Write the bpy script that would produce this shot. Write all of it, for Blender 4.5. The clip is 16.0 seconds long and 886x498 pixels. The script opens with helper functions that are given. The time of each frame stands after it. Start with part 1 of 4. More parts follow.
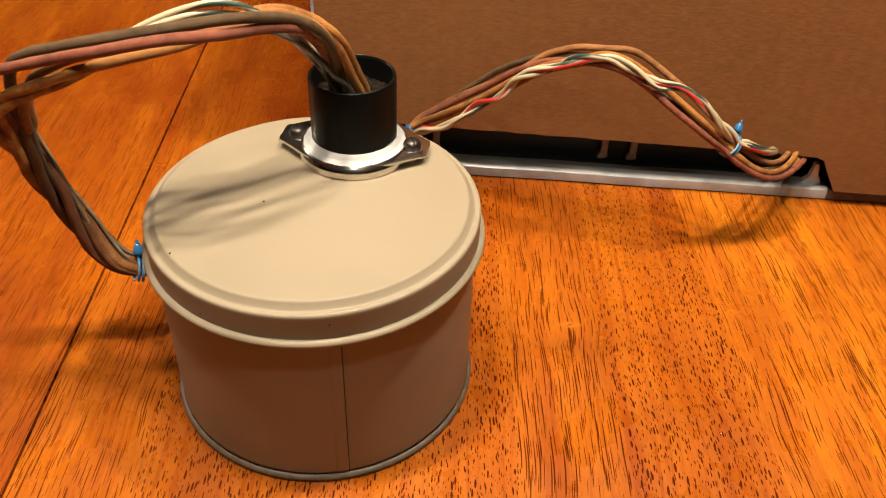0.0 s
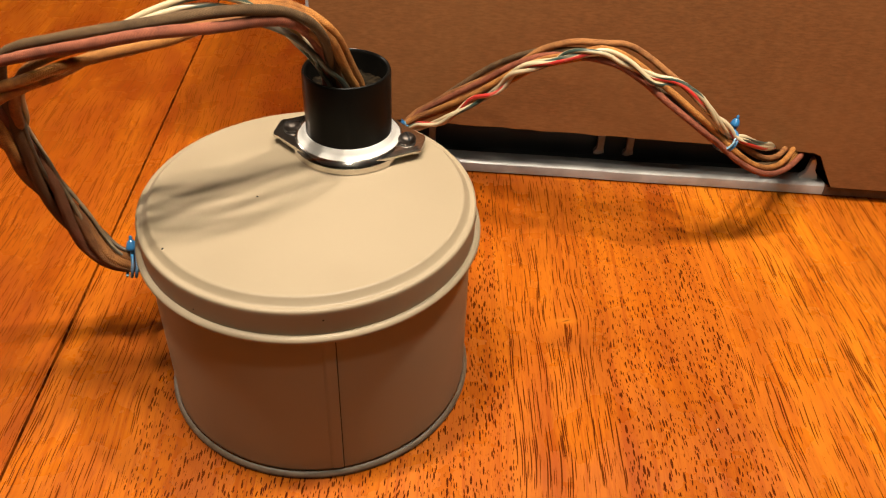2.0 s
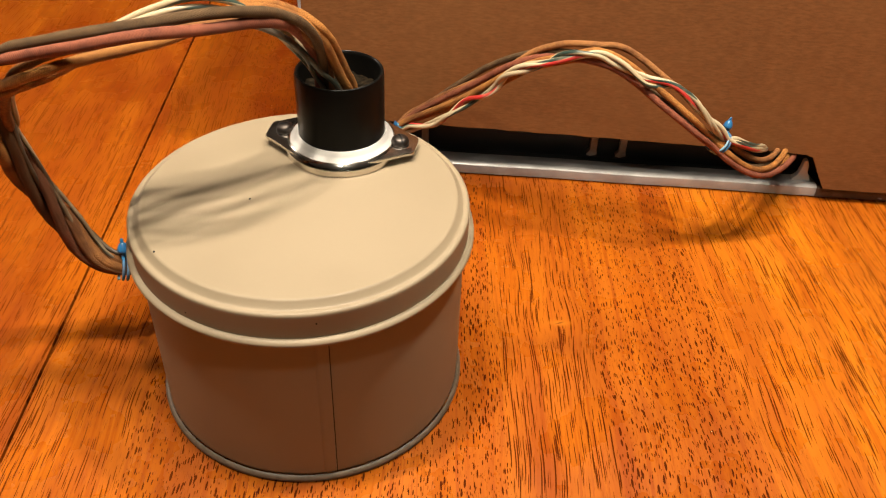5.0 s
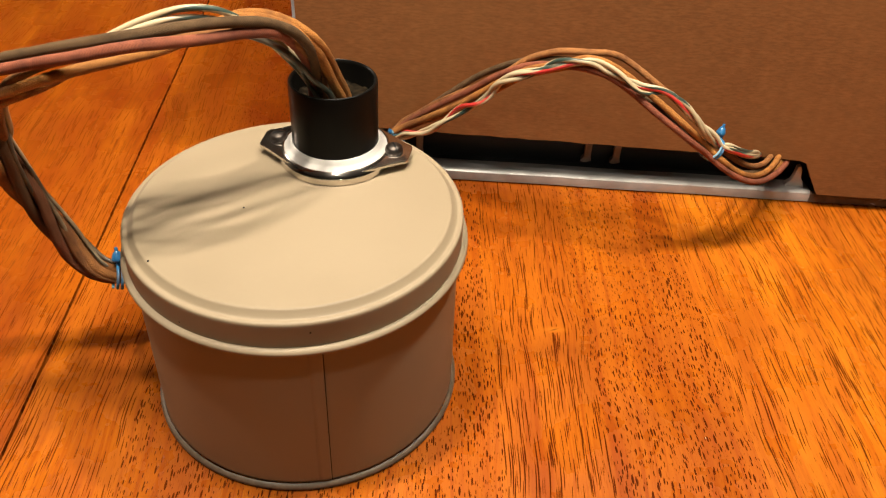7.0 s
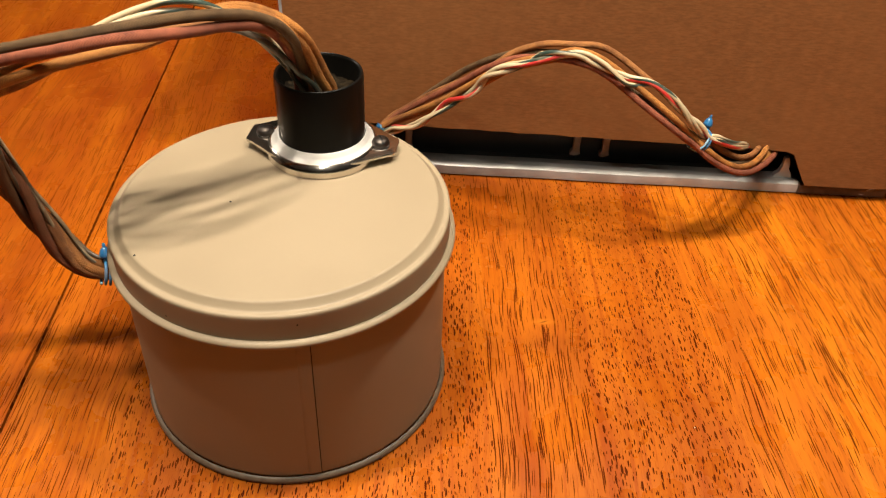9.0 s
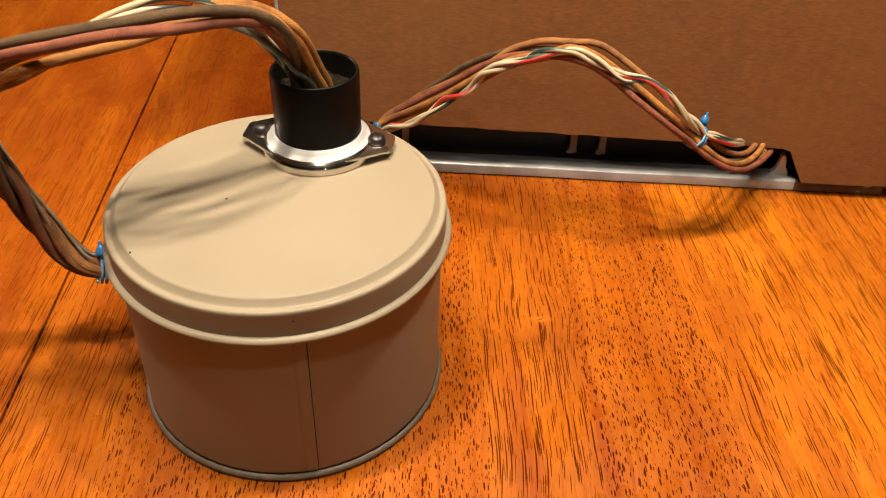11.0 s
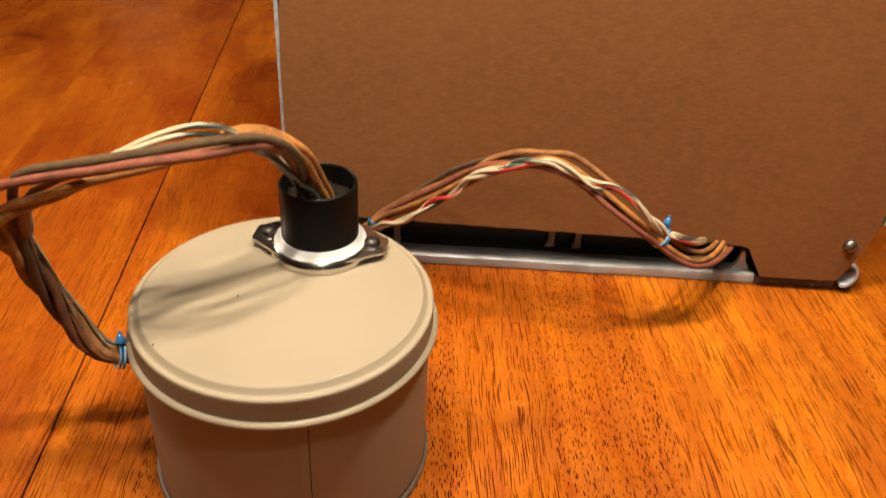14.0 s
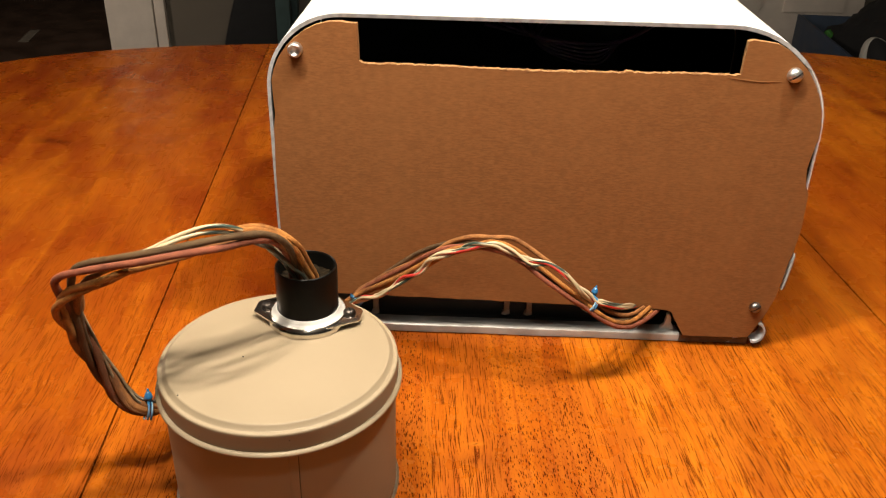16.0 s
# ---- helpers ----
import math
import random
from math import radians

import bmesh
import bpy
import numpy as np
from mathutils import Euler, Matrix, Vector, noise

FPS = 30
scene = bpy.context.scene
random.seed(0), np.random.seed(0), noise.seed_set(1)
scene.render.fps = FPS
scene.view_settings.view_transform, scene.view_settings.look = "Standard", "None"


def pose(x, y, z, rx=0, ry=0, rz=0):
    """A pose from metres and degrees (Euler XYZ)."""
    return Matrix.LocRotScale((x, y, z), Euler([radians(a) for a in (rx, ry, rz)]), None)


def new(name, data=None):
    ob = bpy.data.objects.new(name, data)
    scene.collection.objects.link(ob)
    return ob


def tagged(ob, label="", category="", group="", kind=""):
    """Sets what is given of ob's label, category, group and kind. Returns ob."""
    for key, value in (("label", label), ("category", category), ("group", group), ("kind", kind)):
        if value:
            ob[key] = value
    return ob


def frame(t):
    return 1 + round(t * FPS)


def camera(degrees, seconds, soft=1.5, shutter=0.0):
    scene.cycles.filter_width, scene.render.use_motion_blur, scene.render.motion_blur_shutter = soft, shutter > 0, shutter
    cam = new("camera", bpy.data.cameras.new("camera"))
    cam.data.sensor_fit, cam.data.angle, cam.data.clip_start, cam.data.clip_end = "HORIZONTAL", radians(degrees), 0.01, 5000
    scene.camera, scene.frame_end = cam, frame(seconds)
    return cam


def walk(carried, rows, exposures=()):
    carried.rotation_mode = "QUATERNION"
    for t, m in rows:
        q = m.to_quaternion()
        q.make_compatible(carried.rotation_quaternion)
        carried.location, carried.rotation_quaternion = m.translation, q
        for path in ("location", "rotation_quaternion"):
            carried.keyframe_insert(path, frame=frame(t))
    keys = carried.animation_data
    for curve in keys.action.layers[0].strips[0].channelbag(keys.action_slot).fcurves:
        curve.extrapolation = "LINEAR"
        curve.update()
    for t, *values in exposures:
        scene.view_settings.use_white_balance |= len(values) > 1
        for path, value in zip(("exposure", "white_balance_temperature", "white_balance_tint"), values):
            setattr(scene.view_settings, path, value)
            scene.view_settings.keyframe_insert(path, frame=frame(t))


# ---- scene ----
EXPOSURES = [(0.0, 0.41), (14.5, 0.43), (15.0, 0.64), (15.5, 0.49), (16.0, 0.48)]
cam = camera(54.84, 16.0, soft=1.2, shutter=0.4)
ROWS = [
    (0.0, 0.0348, -0.2123, 0.2244, -38.88, -1.61, 0.00),
    (0.5, 0.0357, -0.2124, 0.2242, -38.98, -1.59, -0.11),
    (1.0, 0.0343, -0.2125, 0.2239, -39.00, -1.57, -0.19),
    (1.5, 0.0348, -0.2119, 0.2227, -39.03, -1.59, -0.17),
    (2.0, 0.0356, -0.2116, 0.2227, -38.99, -1.66, -0.17),
    (2.5, 0.0366, -0.2116, 0.2215, -38.94, -1.66, -0.42),
    (3.0, 0.0363, -0.2122, 0.2222, -38.99, -1.67, -0.50),
    (3.5, 0.0367, -0.2116, 0.2223, -38.99, -1.67, -0.52),
    (4.0, 0.0359, -0.2117, 0.2231, -38.96, -1.78, -0.50),
    (6.5, 0.0350, -0.2085, 0.2214, -38.82, -2.00, -0.81),
    (7.0, 0.0360, -0.2102, 0.2239, -38.66, -1.94, -0.91),
    (7.5, 0.0384, -0.2115, 0.2244, -38.65, -1.80, -1.13),
    (8.0, 0.0371, -0.2118, 0.2232, -38.60, -1.84, -1.21),
    (8.5, 0.0372, -0.2119, 0.2225, -38.66, -1.84, -1.38),
    (9.0, 0.0384, -0.2118, 0.2226, -38.72, -1.71, -1.51),
    (11.5, 0.0391, -0.2131, 0.2211, -38.61, -1.64, -1.70),
    (12.0, 0.0378, -0.2138, 0.2209, -38.70, -1.77, -1.64),
    (12.5, 0.0362, -0.2164, 0.2238, -38.70, -2.08, -1.46),
    (13.0, 0.0388, -0.2232, 0.2245, -38.30, -2.22, -1.65),
    (13.5, 0.0372, -0.2310, 0.2317, -36.96, -2.47, -1.76),
    (14.0, 0.0381, -0.2335, 0.2475, -33.85, -2.46, -2.02),
    (14.5, 0.0429, -0.2347, 0.2598, -31.34, -2.22, -2.30),
    (15.0, 0.0423, -0.2464, 0.2688, -30.36, -2.17, -2.46),
    (15.5, 0.0442, -0.2773, 0.2809, -29.46, -1.79, -2.67),
    (16.0, 0.0507, -0.3030, 0.2891, -28.71, -1.30, -2.77),
]
walk(cam, [(t, pose(x, y, z, 90 + pitch, lean, yaw)) for t, x, y, z, pitch, lean, yaw in ROWS], EXPOSURES)

# ---- light: a cluster of warm bulbs over the table, one upward spot, two unseen fills ----
world = bpy.data.worlds.new("room_air")
scene.world = world
world.use_nodes = True
world.node_tree.nodes["Background"].inputs[0].default_value = (1.0, 0.85, 0.7, 1)
world.node_tree.nodes["Background"].inputs[1].default_value = 0.01


def bulb(name, where, watts, radius, shade=180.0, colour=(1.0, 0.89, 0.735)):
    """A bulb under a shade that opens downwards by so many degrees."""
    data = bpy.data.lights.new(name, "SPOT")
    data.energy, data.shadow_soft_size, data.color = watts, radius, colour
    data.spot_size, data.spot_blend = radians(shade), 0.1
    ob = new(name, data)
    ob.location = where
    return ob


for x, y, watts in ((-0.12, -0.07, 9.2), (-0.04, -0.03, 9.2), (0.25, 0.02, 12.8), (0.07, -0.02, 6.4), (0.06, -0.20, 4.6)):
    bulb("pendant_bulb", (x, y, 0.68), watts, 0.018, 164.0)
# Cone added to keep this front bulb's light off the tin's front.
bulb("aimed_front_bulb", (0.03, -0.46, 0.68), 2.6, 0.02, 82.0).rotation_euler = (radians(75), 0, 0)
bulb("pendant_glow", (0.05, 0.0, 0.74), 3.8, 0.05, 170.0).rotation_euler = (math.pi, 0, 0)
# Unseen fill, tinted green to take red off the tin's front.
bulb("front_fill", (0.45, -2.00, 0.72), 3.2, 0.03, 178.0, (0.82, 1.0, 0.74))
# Unseen fill for the doorway trim and the back of the room.
bulb("back_fill", (-2.3, 1.3, 1.2), 62.0, 0.05, 170.0, (1.0, 0.84, 0.68))

# ---- materials ----


class Mat:
    """A node material with short hands for its links."""

    def __init__(self, name, rough=0.5, metal=0.0, colour=(0.5, 0.5, 0.5)):
        self.m = bpy.data.materials.new(name)
        self.m.use_nodes = True
        self.t = self.m.node_tree
        self.b = self.t.nodes["Principled BSDF"]
        self.put("Roughness", rough), self.put("Metallic", metal), self.put("Base Color", (*colour, 1))

    def put(self, socket, value):
        if hasattr(value, "is_linked"):
            self.t.links.new(value, self.b.inputs[socket])
        else:
            self.b.inputs[socket].default_value = value

    def node(self, kind, **kw):
        n = self.t.nodes.new(kind)
        for k, v in kw.items():
            if k in n.inputs:
                if hasattr(v, "is_linked"):
                    self.t.links.new(v, n.inputs[k])
                else:
                    n.inputs[k].default_value = v
            elif k == "operation":
                n.operation = v
            elif k == "blend_type":
                n.blend_type = v
            elif k == "data_type":
                n.data_type = v
            elif k == "feature":
                n.feature = v
            elif k == "voronoi_dimensions":
                n.voronoi_dimensions = v
        return n

    def math(self, operation, a, b=0.0, c=0.0):
        n = self.t.nodes.new("ShaderNodeMath")
        n.operation = operation
        for k, v in enumerate((a, b, c)):
            if hasattr(v, "is_linked"):
                self.t.links.new(v, n.inputs[k])
            else:
                n.inputs[k].default_value = v
        return n.outputs[0]

    def ramp(self, fac, low, high, to_low=0.0, to_high=1.0):
        n = self.t.nodes.new("ShaderNodeMapRange")
        n.interpolation_type = "SMOOTHSTEP"
        self.t.links.new(fac, n.inputs[0])
        for k, v in zip((1, 2, 3, 4), (low, high, to_low, to_high)):
            if hasattr(v, "is_linked"):
                self.t.links.new(v, n.inputs[k])
            else:
                n.inputs[k].default_value = v
        return n.outputs[0]

    def mix(self, fac, a, b, blend="MIX"):
        n = self.t.nodes.new("ShaderNodeMixRGB")
        n.blend_type = blend
        for k, v in zip((0, 1, 2), (fac, a, b)):
            if hasattr(v, "is_linked"):
                self.t.links.new(v, n.inputs[k])
            elif k == 0:
                n.inputs[k].default_value = v
            else:
                n.inputs[k].default_value = (*v, 1)
        return n.outputs[0]

    def vec(self, x, y, z=0.0):
        n = self.t.nodes.new("ShaderNodeCombineXYZ")
        for k, v in enumerate((x, y, z)):
            if hasattr(v, "is_linked"):
                self.t.links.new(v, n.inputs[k])
            else:
                n.inputs[k].default_value = v
        return n.outputs[0]

    def coords(self, which="Object"):
        n = self.t.nodes.new("ShaderNodeTexCoord")
        s = self.t.nodes.new("ShaderNodeSeparateXYZ")
        self.t.links.new(n.outputs[which], s.inputs[0])
        return n.outputs[which], s.outputs[0], s.outputs[1], s.outputs[2]

    def noise(self, vector, scale, detail=3.0, rough=0.55):
        n = self.t.nodes.new("ShaderNodeTexNoise")
        self.t.links.new(vector, n.inputs["Vector"])
        n.inputs["Scale"].default_value, n.inputs["Detail"].default_value = scale, detail
        n.inputs["Roughness"].default_value = rough
        return n.outputs[0]

    def cells(self, vector, scale=1.0, flat=True, randomness=1.0):
        n = self.t.nodes.new("ShaderNodeTexVoronoi")
        if flat:
            n.voronoi_dimensions = "2D"
        self.t.links.new(vector, n.inputs["Vector"])
        n.inputs["Scale"].default_value, n.inputs["Randomness"].default_value = scale, randomness
        return n.outputs["Distance"], n.outputs["Color"]

    def bump(self, height, strength=0.3, distance=0.0003):
        n = self.t.nodes.new("ShaderNodeBump")
        self.t.links.new(height, n.inputs["Height"])
        n.inputs["Strength"].default_value, n.inputs["Distance"].default_value = strength, distance
        self.t.links.new(n.outputs[0], self.b.inputs["Normal"])


def wood_material():
    """Oiled orange-red hardwood: dark open pores along y, broad figure, a small knot."""
    w = Mat("oiled_hardwood", 0.33)
    geo = w.t.nodes.new("ShaderNodeNewGeometry")
    sep = w.t.nodes.new("ShaderNodeSeparateXYZ")
    w.t.links.new(geo.outputs["Position"], sep.inputs[0])
    x, y = sep.outputs[0], sep.outputs[1]
    info = w.t.nodes.new("ShaderNodeObjectInfo")
    tint = w.t.nodes.new("ShaderNodeSeparateColor")
    w.t.links.new(info.outputs["Color"], tint.inputs[0])
    tone, style, seed, rich = tint.outputs[0], tint.outputs[1], tint.outputs[2], info.outputs["Alpha"]
    shift = w.math("MULTIPLY", seed, 7.0)
    # the knot pushes the grain aside
    dx, dy = w.math("SUBTRACT", x, 0.0893), w.math("SUBTRACT", y, 0.0220)
    r2 = w.math("ADD", w.math("MULTIPLY", dx, dx), w.math("MULTIPLY", w.math("MULTIPLY", dy, dy), 0.7))
    near = w.math("POWER", 2.718, w.math("MULTIPLY", r2, -6000.0))
    gx = w.math("SUBTRACT", x, w.math("MULTIPLY", w.math("MULTIPLY", dx, near), 0.34))
    wander = w.noise(w.vec(w.math("MULTIPLY", x, 9.0), w.math("MULTIPLY", y, 5.0), shift), 1.0, 3.0)
    gx = w.math("ADD", gx, w.math("MULTIPLY", w.math("SUBTRACT", wander, 0.5), 0.02))
    # pores: short fat dashes and long thin ones
    patch = w.noise(w.vec(w.math("MULTIPLY", gx, 45.0), w.math("MULTIPLY", y, 14.0), shift), 1.0, 2.0)
    blend = w.ramp(w.math("ADD", style, w.math("MULTIPLY", w.math("SUBTRACT", patch, 0.5), 1.5)), 0.35, 0.65)
    jitter = w.math("MULTIPLY", w.math("SUBTRACT", w.noise(w.vec(w.math("MULTIPLY", x, 300.0), w.math("MULTIPLY", y, 120.0), shift), 1.0, 2.0), 0.5), 0.0008)
    px, lx = w.math("ADD", gx, jitter), w.math("ADD", gx, w.math("MULTIPLY", jitter, 0.22))

    def dashes(across, along, size, gate, offset, px=px):
        """Dark open pores: cells drawn out along the grain, each of its own size."""
        d, c = w.cells(w.vec(w.math("ADD", w.math("MULTIPLY", px, across), offset), w.math("MULTIPLY", y, along)))
        s = w.t.nodes.new("ShaderNodeSeparateColor")
        w.t.links.new(c, s.inputs[0])
        reach = w.math("MULTIPLY", w.math("MULTIPLY", w.math("POWER", s.outputs[0], 1.6), size), gate)
        return w.ramp(w.math("SUBTRACT", reach, d), -0.015, 0.03)

    crowd = w.noise(w.vec(w.math("MULTIPLY", gx, 70.0), w.math("MULTIPLY", y, 9.0), w.math("ADD", shift, 3.0)), 1.0, 3.0)
    other = w.math("MULTIPLY", w.math("SUBTRACT", 1.1, blend), w.ramp(crowd, 0.35, 0.60, 0.80, 1.06))
    blend = w.math("MULTIPLY", blend, w.ramp(crowd, 0.35, 0.60, 0.84, 1.04))
    short = w.math("MAXIMUM", dashes(900.0, 185.0, 0.36, blend, 0.0), dashes(1250.0, 230.0, 0.30, blend, 11.3))
    long = w.math("MAXIMUM", dashes(1250.0, 30.0, 0.33, other, 3.7, lx), dashes(1450.0, 62.0, 0.30, other, 23.1, lx))
    fine = w.math("MULTIPLY", dashes(1900.0, 160.0, 0.34, 1.0, 5.5), 0.22)
    pores = w.math("MINIMUM", w.math("MAXIMUM", w.math("MAXIMUM", short, long), fine), 1.0)
    # broad figure and streaks
    figure = w.noise(w.vec(w.math("MULTIPLY", gx, 85.0), w.math("MULTIPLY", y, 6.5), shift), 1.0, 5.0)
    ripple = w.noise(w.vec(w.math("MULTIPLY", gx, 42.0), w.math("MULTIPLY", y, 17.0), shift), 1.0, 4.0)
    streak = w.noise(w.vec(w.math("MULTIPLY", gx, 650.0), w.math("MULTIPLY", y, 11.0), shift), 1.0, 3.0)
    base = w.mix(w.ramp(figure, 0.2, 0.8), (0.273, 0.0590, 0.0033), (0.374, 0.1015, 0.0053))
    base = w.mix(w.math("MULTIPLY", w.ramp(ripple, 0.42, 0.72), w.math("SUBTRACT", 0.80, w.math("MULTIPLY", rich, 0.50))), base, (0.1406, 0.02072, 0.00222))
    base = w.mix(w.math("MULTIPLY", w.ramp(streak, 0.42, 0.72, 0.0, 0.7), w.math("POWER", rich, 0.7)), base, (0.222, 0.03922, 0.00296))
    # cloudy red flames in the outer boards
    bend = w.noise(w.vec(w.math("MULTIPLY", x, 14.0), w.math("MULTIPLY", y, 14.0), w.math("ADD", shift, 5.0)), 1.0, 2.0)
    flame = w.noise(w.vec(w.math("ADD", w.math("MULTIPLY", gx, 26.0), w.math("MULTIPLY", bend, 1.6)), w.math("MULTIPLY", w.math("ADD", y, w.math("MULTIPLY", x, 0.5)), 9.0), w.math("ADD", shift, 9.0)), 1.0, 5.0, 0.62)
    outer = w.math("MAXIMUM", w.ramp(rich, 0.45, 0.80, 1.0, 0.0), w.ramp(y, 0.04, 0.22, 0.1, 1.0))
    outer = w.math("MULTIPLY", outer, w.ramp(x, 0.10, 0.30, 1.0, 0.5))
    base = w.mix(w.math("MULTIPLY", w.ramp(flame, 0.44, 0.62), w.math("MULTIPLY", outer, 0.60)), base, (0.175, 0.0200, 0.0024))
    base = w.mix(w.math("MULTIPLY", w.ramp(flame, 0.30, 0.44, 1.0, 0.0), w.math("MULTIPLY", outer, 0.35)), base, (0.400, 0.0950, 0.0055))
    for kx, ky, wide, tall in ((-0.2540, 0.4260, 3000.0, 22000.0), (0.5480, 0.5100, 8000.0, 9000.0)):
        ex, ey = w.math("SUBTRACT", x, kx), w.math("SUBTRACT", y, ky)
        ey = w.math("ADD", ey, w.math("MULTIPLY", ex, 0.25))
        spot = w.math("POWER", 2.718, w.math("ADD", w.math("MULTIPLY", w.math("MULTIPLY", ex, ex), -wide), w.math("MULTIPLY", w.math("MULTIPLY", ey, ey), -tall)))
        base = w.mix(w.math("MULTIPLY", spot, w.ramp(bend, 0.3, 0.6, 0.45, 0.8)), base, (0.075, 0.0100, 0.0016))
    eye = w.math("POWER", 2.718, w.math("ADD", w.math("MULTIPLY", w.math("MULTIPLY", dx, dx), -70000.0), w.math("MULTIPLY", w.math("MULTIPLY", dy, dy), -500000.0)))
    pores = w.math("MULTIPLY", pores, w.math("SUBTRACT", 1.0, w.math("MINIMUM", w.math("MULTIPLY", eye, 2.0), 1.0)))
    base = w.mix(w.math("MULTIPLY", eye, 0.8), base, (0.3848, 0.1221, 0.00962))
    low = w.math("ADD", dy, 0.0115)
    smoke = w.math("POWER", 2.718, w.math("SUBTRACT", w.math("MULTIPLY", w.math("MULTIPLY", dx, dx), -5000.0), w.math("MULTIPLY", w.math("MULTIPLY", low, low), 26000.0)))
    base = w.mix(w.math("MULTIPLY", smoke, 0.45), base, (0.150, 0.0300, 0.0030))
    slant = w.math("SUBTRACT", dy, w.math("MULTIPLY", dx, 0.35))
    pith = w.math("POWER", 2.718, w.math("SUBTRACT", w.math("MULTIPLY", w.math("MULTIPLY", dx, dx), -500000.0), w.math("MULTIPLY", w.math("MULTIPLY", slant, slant), 9000000.0)))
    base = w.mix(w.math("MULTIPLY", pith, 0.85), base, (0.060, 0.0090, 0.0015))
    # lamp falloff put into the colour: a darker, redder stretch across the middle boards
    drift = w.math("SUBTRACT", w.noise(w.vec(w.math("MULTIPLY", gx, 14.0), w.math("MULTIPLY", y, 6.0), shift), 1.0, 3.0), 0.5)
    falloff = w.math("MULTIPLY", w.ramp(w.math("ADD", y, w.math("MULTIPLY", drift, 0.16)), 0.09, 0.20), w.ramp(w.math("ADD", y, w.math("MULTIPLY", drift, 0.2)), 0.36, 0.50, 1.0, 0.0))
    falloff = w.math("MULTIPLY", falloff, w.ramp(w.math("ADD", x, w.math("MULTIPLY", drift, 0.06)), -0.125, -0.055))
    base = w.mix(w.math("MULTIPLY", falloff, 0.75), base, w.mix(1.0, base, (0.50, 0.36, 0.36), "MULTIPLY"))
    base = w.mix(1.0, base, w.mix(tone, (0.76, 0.61, 0.62), (1.22, 1.34, 1.25)), "MULTIPLY")
    colour = w.mix(w.math("MULTIPLY", w.math("MULTIPLY", pores, w.math("MULTIPLY", rich, w.ramp(y, 0.0, 0.22, 1.0, 0.62))), 0.97), base, (0.048, 0.0070, 0.0011))
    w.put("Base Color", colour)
    w.put("Roughness", w.ramp(w.noise(geo.outputs["Position"], 38.0, 4.0), 0.3, 0.7, 0.22, 0.36))
    w.put("Specular IOR Level", w.ramp(pores, 0.0, 0.6, 0.17, 0.02))
    w.bump(w.math("SUBTRACT", w.math("MULTIPLY", streak, 0.12), pores), 0.35, 0.0003)
    return w.m


def paint_material(name, colour, rough=0.42, speck=0.1, scale=1.0, gloss=0.5):
    p = Mat(name, rough)
    v, *_ = p.coords()
    big, fine = p.noise(v, 45.0 * scale, 4.0), p.noise(v, 900.0 * scale, 2.0)
    dark = tuple(c * (1 - speck) for c in colour)
    p.put("Base Color", p.mix(p.ramp(big, 0.3, 0.7), dark, colour))
    p.put("Roughness", p.ramp(big, 0.3, 0.7, rough - 0.06, rough + 0.08))
    p.put("Specular IOR Level", gloss)
    p.bump(fine, 0.12, 0.0001)
    return p.m


def metal_material(name, colour, rough, wear=0.5, scale=1.0):
    p = Mat(name, rough, 1.0)
    v, *_ = p.coords()
    big, fine = p.noise(v, 120.0 * scale, 5.0), p.noise(v, 1500.0 * scale, 2.0)
    p.put("Base Color", p.mix(p.ramp(big, 0.35, 0.75, 0.0, wear), colour, tuple(c * 0.45 for c in colour)))
    p.put("Roughness", p.ramp(big, 0.3, 0.75, rough * 0.75, min(rough * 1.5, 0.9)))
    p.bump(fine, 0.08, 0.0001)
    return p.m


def cardboard_material():
    p = Mat("brown_cardboard", 0.82)
    v, x, y, z = p.coords()
    fibre = p.noise(p.vec(p.math("MULTIPLY", x, 260.0), y, p.math("MULTIPLY", z, 1150.0)), 1.0, 4.0, 0.65)
    wide = p.noise(p.vec(p.math("MULTIPLY", x, 90.0), y, p.math("MULTIPLY", z, 210.0)), 1.0, 6.0, 0.68)
    stain = p.noise(v, 16.0, 5.0)
    flute = p.math("SINE", p.math("ADD", p.math("MULTIPLY", x, 2 * math.pi / 0.0072), p.math("MULTIPLY", wide, 2.5)))
    c = p.mix(p.ramp(fibre, 0.32, 0.68), (0.1560, 0.0584, 0.0147), (0.2155, 0.0858, 0.0235))
    c = p.mix(p.ramp(wide, 0.40, 0.68, 0.0, 0.55), c, (0.1392, 0.0506, 0.0125))
    c = p.mix(p.ramp(stain, 0.35, 0.75, 0.0, 0.35), c, (0.2210, 0.0911, 0.0259))
    c = p.mix(p.math("MULTIPLY", p.math("ADD", flute, 1.0), 0.03), c, (0.1175, 0.0456, 0.0120))
    p.put("Base Color", c)
    p.put("Specular IOR Level", 0.3)
    p.bump(p.math("ADD", p.math("MULTIPLY", flute, 0.10), p.math("ADD", fibre, p.math("MULTIPLY", wide, 0.8))), 0.16, 0.0002)
    return p.m


